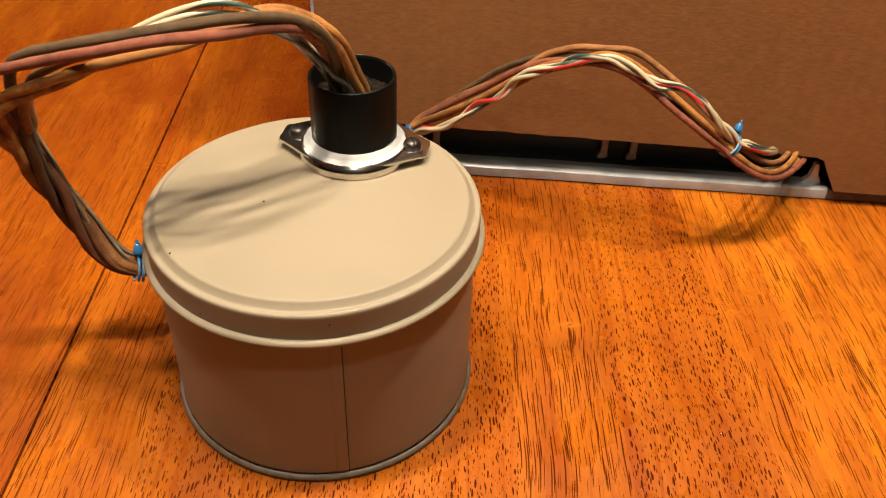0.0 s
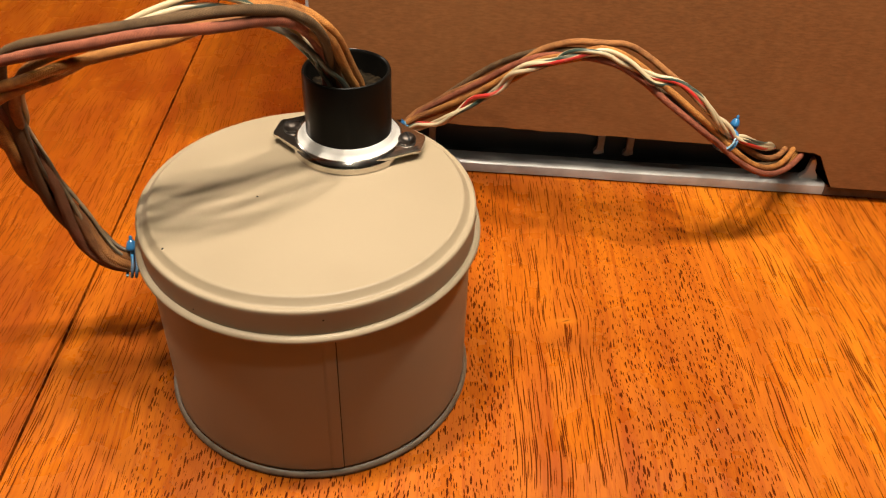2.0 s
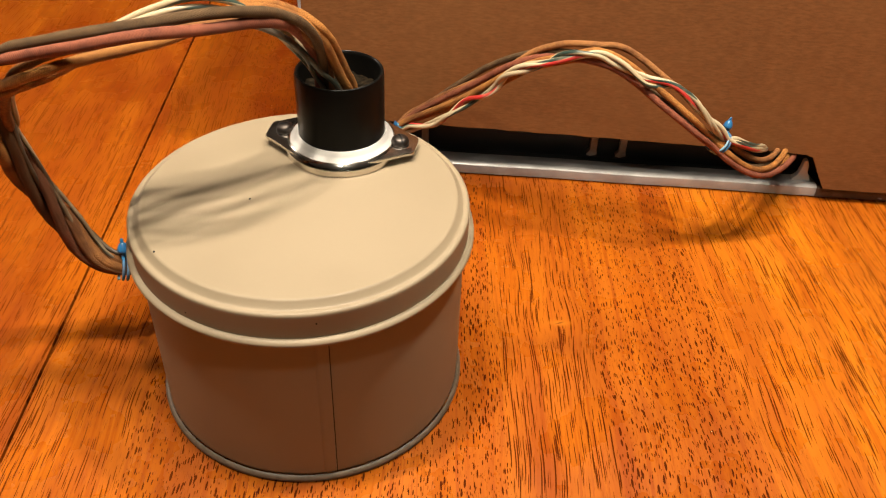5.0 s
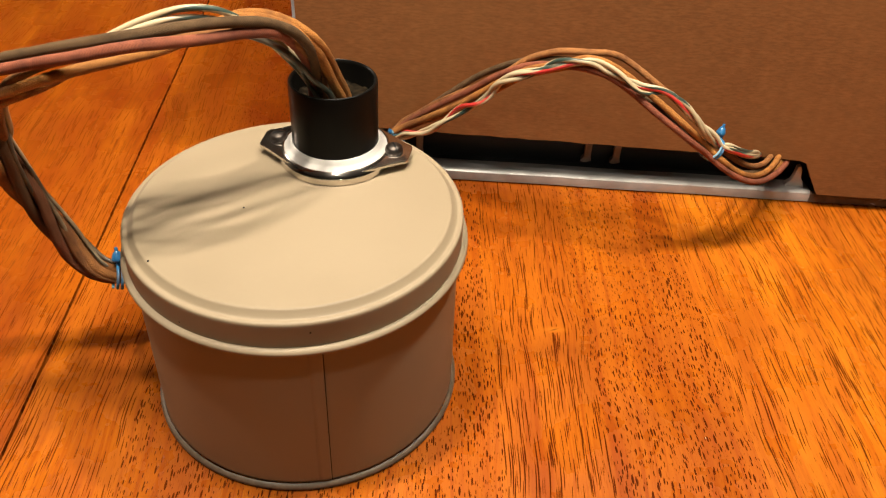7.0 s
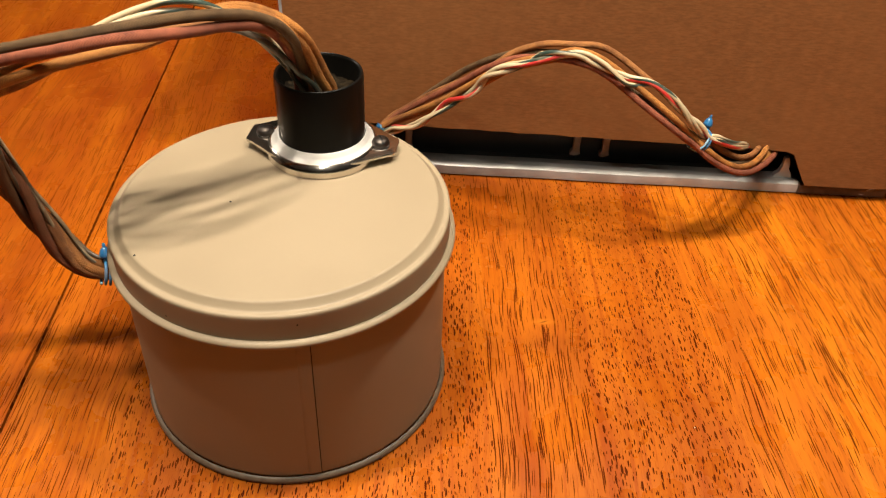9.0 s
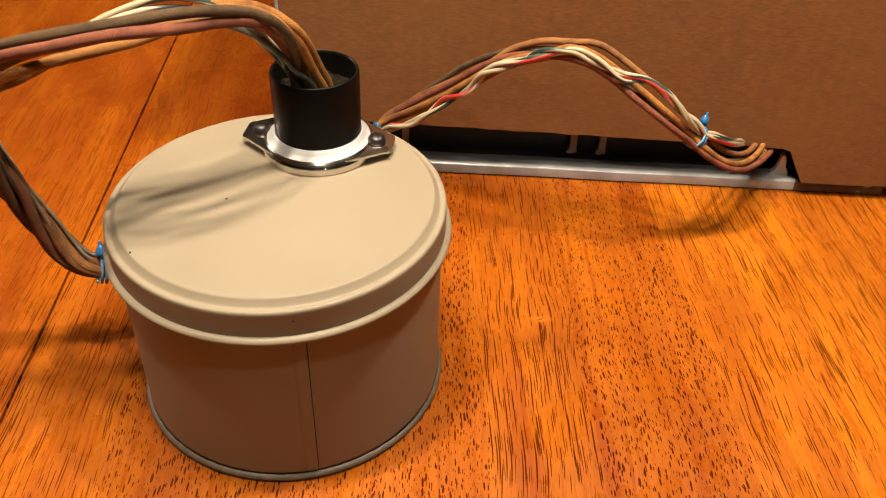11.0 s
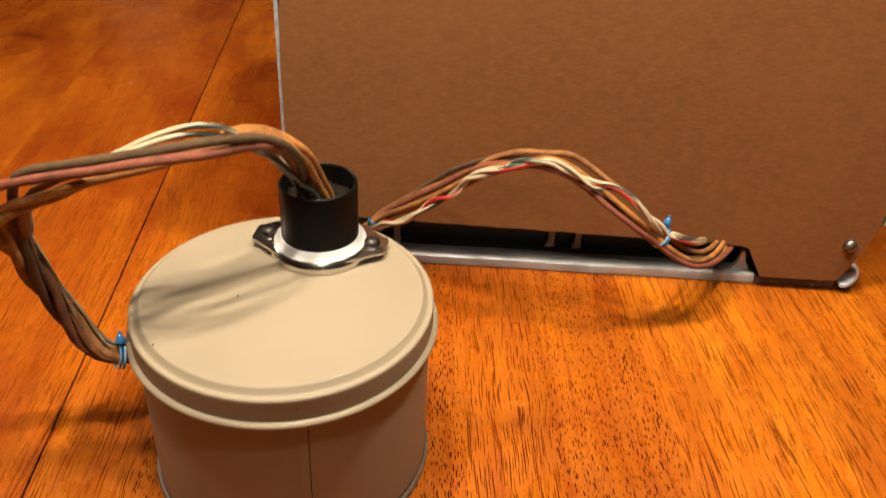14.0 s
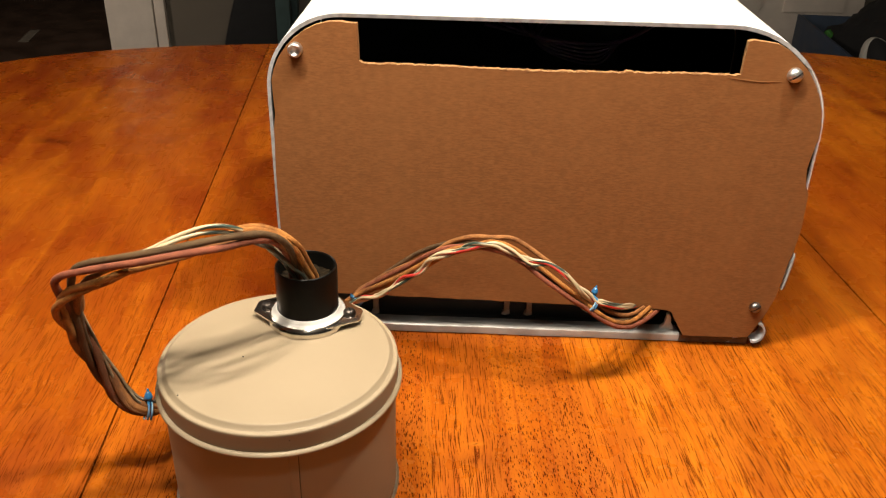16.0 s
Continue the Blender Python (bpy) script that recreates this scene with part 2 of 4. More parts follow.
def cloth_material(name, light, dark):
    """Braided cotton sleeve: herringbone of two slanting sets of threads."""
    p = Mat(name, 0.78)
    v, u, w, _ = p.coords("UV")
    fold = p.math("MULTIPLY", p.math("ABSOLUTE", p.math("SUBTRACT", p.math("FRACT", p.math("MULTIPLY", u, 8.0)), 0.5)), 2.0)
    weave = p.math("SINE", p.math("ADD", p.math("MULTIPLY", w, 2 * math.pi / 0.00072), p.math("MULTIPLY", fold, 6.0)))
    obj, *_ = p.coords()
    dirt, patch = p.noise(obj, 160.0, 4.0), p.noise(obj, 45.0, 2.0)
    c = p.mix(p.ramp(weave, -0.8, 0.6), tuple(0.55 * a + 0.45 * b for a, b in zip(light, dark)), light)
    c = p.mix(p.ramp(p.noise(obj, 1400.0, 2.0), 0.45, 0.75, 0.0, 0.5), c, dark)
    c = p.mix(p.ramp(dirt, 0.42, 0.72, 0.0, 0.75), c, dark)
    c = p.mix(p.ramp(patch, 0.45, 0.7, 0.0, 0.4), c, tuple(0.6 * q for q in dark))
    # shade put into the colour from the bend to the arch, mottled with dirt
    shaded_run = p.math("MULTIPLY", p.ramp(w, 0.150, 0.180), p.ramp(w, 0.36, 0.45, 1.0, 0.0))
    shaded_run = p.math("MULTIPLY", shaded_run, p.ramp(dirt, 0.2, 0.6, 0.40, 0.80))
    c = p.mix(shaded_run, c, (0.094, 0.035, 0.011))
    p.put("Base Color", c)
    p.put("Specular IOR Level", 0.25)
    p.bump(p.math("ADD", weave, p.noise(obj, 1500.0, 2.0)), 0.45, 0.0003)
    return p.m


def striped_material(name, ground, stripe, share, fall_dark=0.8):
    """Plastic sleeve with a stripe that winds round it."""
    p = Mat(name, 0.38)
    v, u, w, _ = p.coords("UV")
    ph = p.math("FRACT", p.math("ADD", u, p.math("MULTIPLY", w, 22.0)))
    obj, *_ = p.coords()
    c = p.mix(p.ramp(ph, share - 0.04, share + 0.04, 1.0, 0.0), ground, stripe)
    dirt = p.noise(obj, 220.0, 3.0)
    c = p.mix(p.ramp(dirt, 0.5, 0.8, 0.0, 0.4), c, (0.30, 0.22, 0.13))
    # Grime and painted shade darken the same falling stretch.
    grime_shade = p.math("MULTIPLY", p.ramp(w, 0.140, 0.165), p.ramp(w, 0.24, 0.31, 1.0, 0.0))
    c = p.mix(p.math("MULTIPLY", grime_shade, p.ramp(dirt, 0.2, 0.6, 0.6 * fall_dark, fall_dark)), c, (0.050, 0.030, 0.015))
    p.put("Base Color", c)
    return p.m


WOOD = wood_material()
BEIGE = paint_material("beige_enamel", (0.243, 0.189, 0.121), 0.55, 0.05, gloss=0.3)
COLLAR = paint_material("off_white_collar", (0.52, 0.50, 0.47), 0.35, 0.12, 3.0)
WHITE = paint_material("white_enamel", (0.80, 0.79, 0.76), 0.35, 0.05)
GREY_EDGE = paint_material("grey_raw_edge", (0.40, 0.41, 0.43), 0.55, 0.35, 6.0)
BAKELITE = paint_material("black_bakelite", (0.0036, 0.0032, 0.0026), 0.34, 0.3, gloss=0.12)
POTTING = paint_material("dark_potting", (0.017, 0.0115, 0.006), 0.9, 0.85, 12.0, 0.05)
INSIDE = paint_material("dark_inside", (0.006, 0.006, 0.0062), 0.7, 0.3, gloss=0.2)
NICKEL = metal_material("nickel_plate", (0.70, 0.66, 0.60), 0.15, 0.35)
STEEL = metal_material("dull_steel", (0.24, 0.23, 0.22), 0.42, 0.45)
TIN = paint_material("tinned_rim", (0.150, 0.105, 0.068), 0.45, 0.4, 6.0, 0.35)
SCREW = metal_material("dark_screw_steel", (0.09, 0.075, 0.065), 0.38, 0.6)
BRIGHT = metal_material("bright_screw_steel", (0.78, 0.76, 0.74), 0.34, 0.3)
ZINC = paint_material("worn_zinc", (0.41, 0.395, 0.375), 0.34, 0.28, 2.0, 0.7)
CARD = cardboard_material()
CARD_TORN = paint_material("torn_card_edge", (0.30, 0.160, 0.068), 0.9, 0.45, 14.0, 0.1)
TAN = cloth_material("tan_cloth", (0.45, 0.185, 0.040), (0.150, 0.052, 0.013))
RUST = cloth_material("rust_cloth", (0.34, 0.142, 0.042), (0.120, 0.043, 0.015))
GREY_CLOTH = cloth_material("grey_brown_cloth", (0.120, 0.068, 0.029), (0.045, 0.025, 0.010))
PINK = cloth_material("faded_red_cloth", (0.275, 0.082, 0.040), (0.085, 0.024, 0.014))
IVORY = striped_material("ivory_plastic", (0.41, 0.325, 0.195), (0.030, 0.050, 0.040), 0.28)
GREEN_W = striped_material("ivory_green_plastic", (0.39, 0.315, 0.195), (0.025, 0.045, 0.036), 0.30)
RED_W = striped_material("ivory_red_plastic", (0.44, 0.355, 0.225), (0.40, 0.024, 0.020), 0.46, 0.0)
VIOLET = striped_material("violet_plastic", (0.060, 0.018, 0.060), (0.025, 0.006, 0.03), 0.3)
BLUE = paint_material("blue_plastic", (0.020, 0.13, 0.30), 0.32, 0.25, 8.0)
BLUE_CORD = striped_material("blue_white_cord", (0.020, 0.13, 0.27), (0.17, 0.32, 0.42), 0.3)
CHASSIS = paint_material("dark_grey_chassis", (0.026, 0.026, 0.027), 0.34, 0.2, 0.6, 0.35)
SHADED_LIP = paint_material("shaded_lip_metal", (0.120, 0.078, 0.052), 0.55, 0.4, 5.0, 0.3)
TAB = paint_material("pinkish_lug", (0.25, 0.215, 0.19), 0.5, 0.3, 6.0)

# ---- mesh helpers ----


def thing(name, where=(0, 0, 0), turn=0.0, **tags):
    ob = new(name)
    ob.empty_display_size = 0.02
    ob.matrix_world = pose(*where, 0, 0, turn)
    return tagged(ob, **tags)


def part(name, bm, material, parent=None, label="", smooth=40):
    """Links a bmesh as one mesh object under a thing or a part."""
    me = bpy.data.meshes.new(name)
    if smooth:
        for f in bm.faces:
            f.smooth = True
        for e in bm.edges:
            e.smooth = len(e.link_faces) == 2 and e.calc_face_angle(0) < radians(smooth)
    bm.to_mesh(me)
    bm.free()
    for m in material if isinstance(material, (list, tuple)) else [material]:
        me.materials.append(m)
    ob = new(name, me)
    if parent is not None:
        ob.parent = parent
    return tagged(ob, label=label)


def lathe(profile, seg=96, centre=(0, 0), close=False):
    """Turns a list of (radius, height) round the z axis."""
    bm = bmesh.new()
    rings = []
    for r, z in profile:
        if r < 1e-6:
            rings.append([bm.verts.new((centre[0], centre[1], z))])
        else:
            rings.append([bm.verts.new((centre[0] + r * math.cos(2 * math.pi * k / seg), centre[1] + r * math.sin(2 * math.pi * k / seg), z)) for k in range(seg)])
    pairs = list(zip(rings, rings[1:])) + ([(rings[-1], rings[0])] if close else [])
    for a, b in pairs:
        for k in range(seg):
            n = (k + 1) % seg
            if len(a) == 1 and len(b) > 1:
                bm.faces.new((a[0], b[n], b[k]))
            elif len(b) == 1 and len(a) > 1:
                bm.faces.new((a[k], a[n], b[0]))
            elif len(a) > 1:
                bm.faces.new((a[k], a[n], b[n], b[k]))
    bmesh.ops.recalc_face_normals(bm, faces=bm.faces)
    return bm


def slab(outline, low, high, bevel=0.0, axis="z"):
    """A plate with the outline [(a, b), ...], from low to high along the axis (z, or y for an upright plate in x and z)."""
    bm = bmesh.new()
    place = (lambda a, b, c: (a, b, c)) if axis == "z" else (lambda a, b, c: (a, c, b))
    lower = [bm.verts.new(place(a, b, low)) for a, b in outline]
    upper = [bm.verts.new(place(a, b, high)) for a, b in outline]
    bm.faces.new(upper), bm.faces.new(lower[::-1])
    n = len(outline)
    for k in range(n):
        bm.faces.new((lower[k], lower[(k + 1) % n], upper[(k + 1) % n], upper[k]))
    bmesh.ops.recalc_face_normals(bm, faces=bm.faces)
    if bevel:
        rim = [e for e in bm.edges if len(e.link_faces) == 2 and e.calc_face_angle(0) > 1.0]
        bmesh.ops.bevel(bm, geom=rim, offset=bevel, segments=2, affect="EDGES", profile=0.6)
    return bm


def box(x0, x1, y0, y1, z0, z1, bevel=0.0):
    return slab([(x0, y0), (x1, y0), (x1, y1), (x0, y1)], z0, z1, bevel)


def spline(points, step=0.0012):
    """Points at even steps on a smooth curve through the given ones."""
    p = [Vector(q) for q in points]
    p = [p[0] * 2 - p[1]] + p + [p[-1] * 2 - p[-2]]
    out = []
    for a, b, c, d in zip(p, p[1:], p[2:], p[3:]):
        n = max(2, int((c - b).length / step))
        ta, tb = (b - a).length ** 0.5 or 1e-4, (c - b).length ** 0.5 or 1e-4
        tc = (d - c).length ** 0.5 or 1e-4
        m1 = (c - b) + tb * ((b - a) / ta - (c - a) / (ta + tb))
        m2 = (c - b) + tb * ((d - c) / tc - (d - b) / (tb + tc))
        for k in range(n):
            s = k / n
            out.append((2 * s**3 - 3 * s * s + 1) * b + (s**3 - 2 * s * s + s) * m1 + (3 * s * s - 2 * s**3) * c + (s**3 - s * s) * m2)
    return out + [p[-2]]


def frames(path):
    """Tangent and two sideways directions along a path, with no sudden turns."""
    out, side = [], None
    for k in range(len(path)):
        t = (path[min(k + 1, len(path) - 1)] - path[max(k - 1, 0)]).normalized()
        if side is None:
            side = t.cross(Vector((0.2, -0.9, 0.4))).normalized()
        side = (side - t * side.dot(t)).normalized()
        out.append((t, side, t.cross(side)))
    return out


def cable(path, radius, seg=10, wobble=0.0, thin=1.0, swell=1.0):
    """A round strand along the path, thinner by a share at its end and swollen in its falling stretch, with u round it and v along it in metres."""
    bm = bmesh.new()
    uv = bm.loops.layers.uv.new("UVMap")
    rings, run, last = [], [], 0.0
    for k, (p, (t, a, b)) in enumerate(zip(path, frames(path))):
        last += (p - path[k - 1]).length if k else 0.0
        run.append(last)
        fall = min(1.0, max(0.0, (last - 0.135) / 0.02), max(0.0, (0.27 - last) / 0.03))
        r = radius * (1 + (swell - 1) * max(0.0, fall)) * (1 + (thin - 1) * min(1.0, max(0.0, 2.5 * k / len(path) - 1.0))) * (1 + wobble * noise.noise(Vector((last * 300, radius * 900, 0))))
        rings.append([bm.verts.new(p + r * (math.cos(2 * math.pi * j / seg) * a + math.sin(2 * math.pi * j / seg) * b)) for j in range(seg)])
    for k in range(len(rings) - 1):
        for j in range(seg):
            n = (j + 1) % seg
            f = bm.faces.new((rings[k][j], rings[k][n], rings[k + 1][n], rings[k + 1][j]))
            for loop, (q, s) in zip(f.loops, ((j, k), (j + 1, k), (j + 1, k + 1), (j, k + 1))):
                loop[uv].uv = (q / seg, run[s])
    bm.faces.new(rings[0][::-1]), bm.faces.new(rings[-1])
    return bm


def screw_head(name, parent, at, radius, height, material, slot_turn=0.0, axis="z", label="", slotted=True, hexagon=False):
    """A domed head with a dark strip for its slot (or a hollow hexagon) on the given axis."""
    bm = bmesh.new()
    seg, rings = 28, []
    prof = [(radius, 0), (radius, height * 0.35), (radius * 0.9, height * 0.68), (radius * 0.66, height * 0.9), (radius * 0.35, height), (0, height * 1.02)]
    if hexagon:
        prof = [(radius, 0), (radius, height * 0.8), (radius * 0.9, height), (radius * 0.62, height), (radius * 0.56, height * 0.62), (0, height * 0.6)]
    for r, z in prof:
        rings.append([bm.verts.new((r * math.cos(2 * math.pi * k / seg), r * math.sin(2 * math.pi * k / seg), z)) for k in range(seg)] if r else [bm.verts.new((0, 0, z))])
    for a, b in zip(rings, rings[1:]):
        for k in range(seg):
            n = (k + 1) % seg
            bm.faces.new((a[k], a[n], b[n], b[k]) if len(b) > 1 else (a[k], a[n], b[0]))
    bm.faces.new(rings[0][::-1])
    m = pose(*at, 0, 0, slot_turn) if axis == "z" else pose(*at, 90, 0, 0) @ pose(0, 0, 0, 0, 0, slot_turn)
    bm.transform(m)
    head = part(name, bm, material, parent, label, smooth=50)
    if slotted and not hexagon:
        # Laid on the dome, the dark strip paints the slot's shade.
        cut = bmesh.new()
        rows = []
        for k in range(13):
            x = radius * 0.93 * (k / 6 - 1)
            z = height * (0.42 + 0.60 * (1 - (x / radius) ** 2) ** 0.5) + radius * 0.02
            rows.append([cut.verts.new((x, d * radius * 0.11, z)) for d in (-1, 1)])
        for a, b in zip(rows, rows[1:]):
            cut.faces.new((a[0], b[0], b[1], a[1]))
        cut.transform(m)
        part("slot", cut, INSIDE, head, "dark strip painted on for the shaded slot")
    return head


# ---- the setting: a room round the table ----
FLOOR_Z = -0.75
WALL_PAINT = paint_material("warm_grey_wall_paint", (0.135, 0.115, 0.090), 0.8, 0.15, 0.1)
FLOOR_DARK = paint_material("dark_floor_boards", (0.060, 0.036, 0.024), 0.45, 0.4, 0.2)
TRIM_WHITE = paint_material("white_trim_paint", (0.80, 0.72, 0.64), 0.5, 0.1, 0.3)
CEIL_WHITE = paint_material("white_ceiling_paint", (0.78, 0.76, 0.72), 0.9, 0.06, 0.1)


def structure(name, bm, material, label=""):
    return tagged(part(name, bm, material, None, label, smooth=0), kind="structure")


structure("floor", box(-3.2, 3.2, -2.6, 6.2, FLOOR_Z - 0.05, FLOOR_Z), FLOOR_DARK, "dark brown wooden floor in shade")
structure("ceiling", box(-3.2, 3.2, -2.6, 6.2, 1.75, 1.80), CEIL_WHITE, "plain white ceiling")
structure("wall_south", box(-3.2, 3.2, -2.7, -2.6, FLOOR_Z, 1.75), WALL_PAINT, "plain warm grey wall")
structure("wall_west", box(-3.3, -3.2, -2.6, 6.2, FLOOR_Z, 1.75), WALL_PAINT, "plain warm grey wall")
structure("wall_east", box(3.2, 3.3, -2.6, 6.2, FLOOR_Z, 1.75), WALL_PAINT, "plain warm grey wall")
structure("wall_far", box(-3.2, 3.2, 6.2, 6.3, FLOOR_Z, 1.75), WALL_PAINT, "plain warm grey wall at the end of the hallway")
structure("wall_north", box(-0.90, 3.2, 3.30, 3.42, FLOOR_Z, 1.75), WALL_PAINT, "warm grey wall in dim light")
structure("wall_north_left", box(-3.2, -2.2, 3.30, 3.42, FLOOR_Z, 1.75), WALL_PAINT, "warm grey wall in dim light")
jamb = thing("doorway_trim", (-1.02, 3.26, FLOOR_Z), label="white painted door casing beside a dark hallway", category="door casing", kind="structure")
part("casing_board", box(-0.11, 0.08, 0.0, 0.05, 0, 2.2, 0.006), TRIM_WHITE, jamb)
part("casing_edge", box(0.082, 0.125, 0.01, 0.05, 0, 2.2, 0.004), TRIM_WHITE, jamb)
part("jamb_board", box(-0.11, 0.123, 0.053, 0.18, 0, 2.2, 0.004), TRIM_WHITE, jamb)


def panel_door():
    door = thing("door_1", (1.62, 3.292, FLOOR_Z), label="white panelled door, shut, in dim light", category="door", kind="structure")
    part("door_leaf", box(-0.40, 0.40, -0.035, 0.0, 0.01, 2.02, 0.003), TRIM_WHITE, door)
    for x0, x1, z0, z1 in ((-0.31, -0.05, 0.22, 0.92), (0.05, 0.31, 0.22, 0.92), (-0.31, -0.05, 1.05, 1.85), (0.05, 0.31, 1.05, 1.85)):
        part("raised_panel", slab([(x0, z0), (x1, z0), (x1, z1), (x0, z1)], -0.046, -0.0355, 0.004, axis="y"), TRIM_WHITE, door)
    return door


panel_door()
CRATE_BLUE = paint_material("dull_blue_board", (0.035, 0.055, 0.095), 0.6, 0.3, 0.3)
BLACK_CLOTH = paint_material("black_fabric", (0.010, 0.010, 0.011), 0.9, 0.4, 0.5)
GREEN_CLOTH = paint_material("green_fabric", (0.06, 0.25, 0.04), 0.8, 0.3, 0.5)
RUBBER = paint_material("off_white_rubber", (0.50, 0.48, 0.44), 0.6, 0.2, 0.5)
TEAL = paint_material("dark_teal_paint", (0.030, 0.060, 0.060), 0.5, 0.2, 0.5)


def heap(name, at, size, material, seed, **tags):
    """A soft crumpled lump."""
    bm = bmesh.new()
    bmesh.ops.create_icosphere(bm, subdivisions=4, radius=1)
    for v in bm.verts:
        q = v.co.copy()
        f = 1 + 0.28 * noise.noise(q * 1.7 + Vector((seed, 0, 0))) + 0.14 * noise.noise(q * 4.2 + Vector((0, seed, 0))) + 0.06 * noise.noise(q * 9.0)
        v.co = Vector((q.x * size[0], q.y * size[1], max(q.z, -0.55) * size[2])) * f
    low = min(v.co.z for v in bm.verts)
    for v in bm.verts:
        v.co.z -= low
    ob = part(name, bm, material, None, smooth=60)
    ob.location = at
    return tagged(ob, **tags)


crate = thing("storage_crate", (1.754, 2.597, FLOOR_Z), -96.9, label="open dull blue storage crate holding dark clothes", category="crate")
for x0, x1, y0, y1 in ((-0.30, 0.30, -0.21, -0.198), (-0.30, 0.30, 0.198, 0.21), (-0.30, -0.288, -0.197, 0.197), (0.288, 0.30, -0.197, 0.197)):
    part("side", box(x0, x1, y0, y1, 0.0, 0.29, 0.003), CRATE_BLUE, crate)
part("bottom", box(-0.287, 0.287, -0.196, 0.196, 0.0, 0.012), CRATE_BLUE, crate)
heap("black_jacket", (1.76, 2.66, FLOOR_Z + 0.013), (0.150, 0.20, 0.215), BLACK_CLOTH, 3.0, label="crumpled black jacket heaped in the crate", category="jacket")
heap("green_cap", (1.632, 2.75, FLOOR_Z + 0.235), (0.018, 0.02, 0.022), GREEN_CLOTH, 8.0, label="bright green knitted cap beside the black jacket", category="cap")
heap("folded_sweater", (1.71, 2.40, FLOOR_Z + 0.013), (0.115, 0.085, 0.155), BLACK_CLOTH, 11.0, label="dark folded sweater in the crate", category="sweater")
shoe = thing("sneaker", (1.61, 2.30, FLOOR_Z + 0.21), 0, label="dark sneaker with an off-white rubber sole", category="shoe")


def shoe_outline(grow):
    return [(0.15 * math.cos(a) + 0.01 * math.cos(2 * a), (0.047 + grow) * math.sin(a) * (1 + 0.18 * math.cos(a))) for a in [2 * math.pi * k / 36 for k in range(36)]]


part("sole", slab(shoe_outline(0.014), 0.0, 0.030, 0.006), RUBBER, shoe)


def upper_mesh():
    bm = bmesh.new()
    rows = []
    for z, shrink, back in ((0.036, 1.0, 0.0), (0.06, 0.97, 0.0), (0.08, 0.86, -0.012), (0.10, 0.62, -0.045), (0.12, 0.52, -0.06)):
        rows.append([bm.verts.new((x * shrink + back, y * (0.4 + 0.6 * shrink), z)) for x, y in shoe_outline(0.0)])
    for a, b in zip(rows, rows[1:]):
        for k in range(36):
            bm.faces.new((a[k], a[(k + 1) % 36], b[(k + 1) % 36], b[k]))
    bm.faces.new(rows[-1])
    return bm


part("upper", upper_mesh(), BLACK_CLOTH, shoe)
toe, top = Vector((-0.35, 0.20, 0.9)).normalized(), Vector((-0.10, -0.95, 0.2))
side = top.cross(toe).normalized()
shoe.rotation_euler = Matrix((toe, side, toe.cross(side))).transposed().to_euler()
bag = thing("black_bag", (-0.50, 3.12, FLOOR_Z), label="tall black soft bag leaning on the wall", category="bag")
part("body", slab([(-0.155, 0.0), (0.12, 0.0), (0.118, 0.30), (0.11, 0.47), (0.085, 0.50), (0.03, 0.49), (0.0, 0.46), (-0.05, 0.36), (-0.10, 0.20)], -0.08, 0.10, 0.02, axis="y"), BLACK_CLOTH, bag)
stool = thing("side_table", (-0.28, 3.05, FLOOR_Z), label="dark teal painted side table by the wall", category="side table")
part("tabletop", box(-0.12, 0.30, -0.14, 0.18, 0.56, 0.585, 0.004), TEAL, stool)
for x in (-0.09, 0.27):
    for y in (-0.11, 0.15):
        part("leg", box(x - 0.026, x + 0.026, y - 0.026, y + 0.026, 0.0, 0.5595, 0.003), TEAL, stool)

# A thin pale strip laid on the hallway floor.
sheet = part("pale_strip", slab([(-1.598, 3.479), (-1.555, 3.480), (-1.576, 3.681), (-1.618, 3.679)], FLOOR_Z + 0.0005, FLOOR_Z + 0.002), WALL_PAINT, smooth=0)
tagged(sheet, label="narrow pale strip lying on the dark hallway floor", category="paper")

# ---- the dining table: three leaves of glued planks ----
TABLE_C, TABLE_TURN, HALF_X, HALF_Y, POWER = (0.15, 0.235), 0.93, 0.68, 0.532, 3.4
table = thing("dining_table", (TABLE_C[0], TABLE_C[1], FLOOR_Z), TABLE_TURN, label="glossy orange-brown hardwood dining table with rounded ends and two leaf joints", category="table")
TOP = -FLOOR_Z


def table_edge(x):
    return HALF_Y * max(0.0, 1 - min(1.0, abs(x) / HALF_X) ** POWER) ** (1 / POWER)


def plank(x0, x1, tone, style, seed, rich=0.9):
    xs = [x0 + (x1 - x0) * k / 10 for k in range(11)]
    outline = [(x, -table_edge(x)) for x in xs] + [(x, table_edge(x)) for x in xs[::-1]]
    bm = slab([q for k, q in enumerate(outline) if k == 0 or (Vector(q) - Vector(outline[k - 1])).length > 1e-5], TOP - 0.022, TOP)
    rim = [e for e in bm.edges if len(e.link_faces) == 2 and e.calc_face_angle(0) > 1.0 and all(abs(v.co.z - TOP) < 1e-6 and min(abs(v.co.x - x0), abs(v.co.x - x1)) > -1 for v in e.verts) and abs(e.verts[0].co.x - e.verts[1].co.x) > 1e-5]
    bmesh.ops.bevel(bm, geom=rim, offset=0.006, segments=3, affect="EDGES", profile=0.5)
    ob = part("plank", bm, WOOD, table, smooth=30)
    ob.color = (tone, style, seed, rich)
    return ob


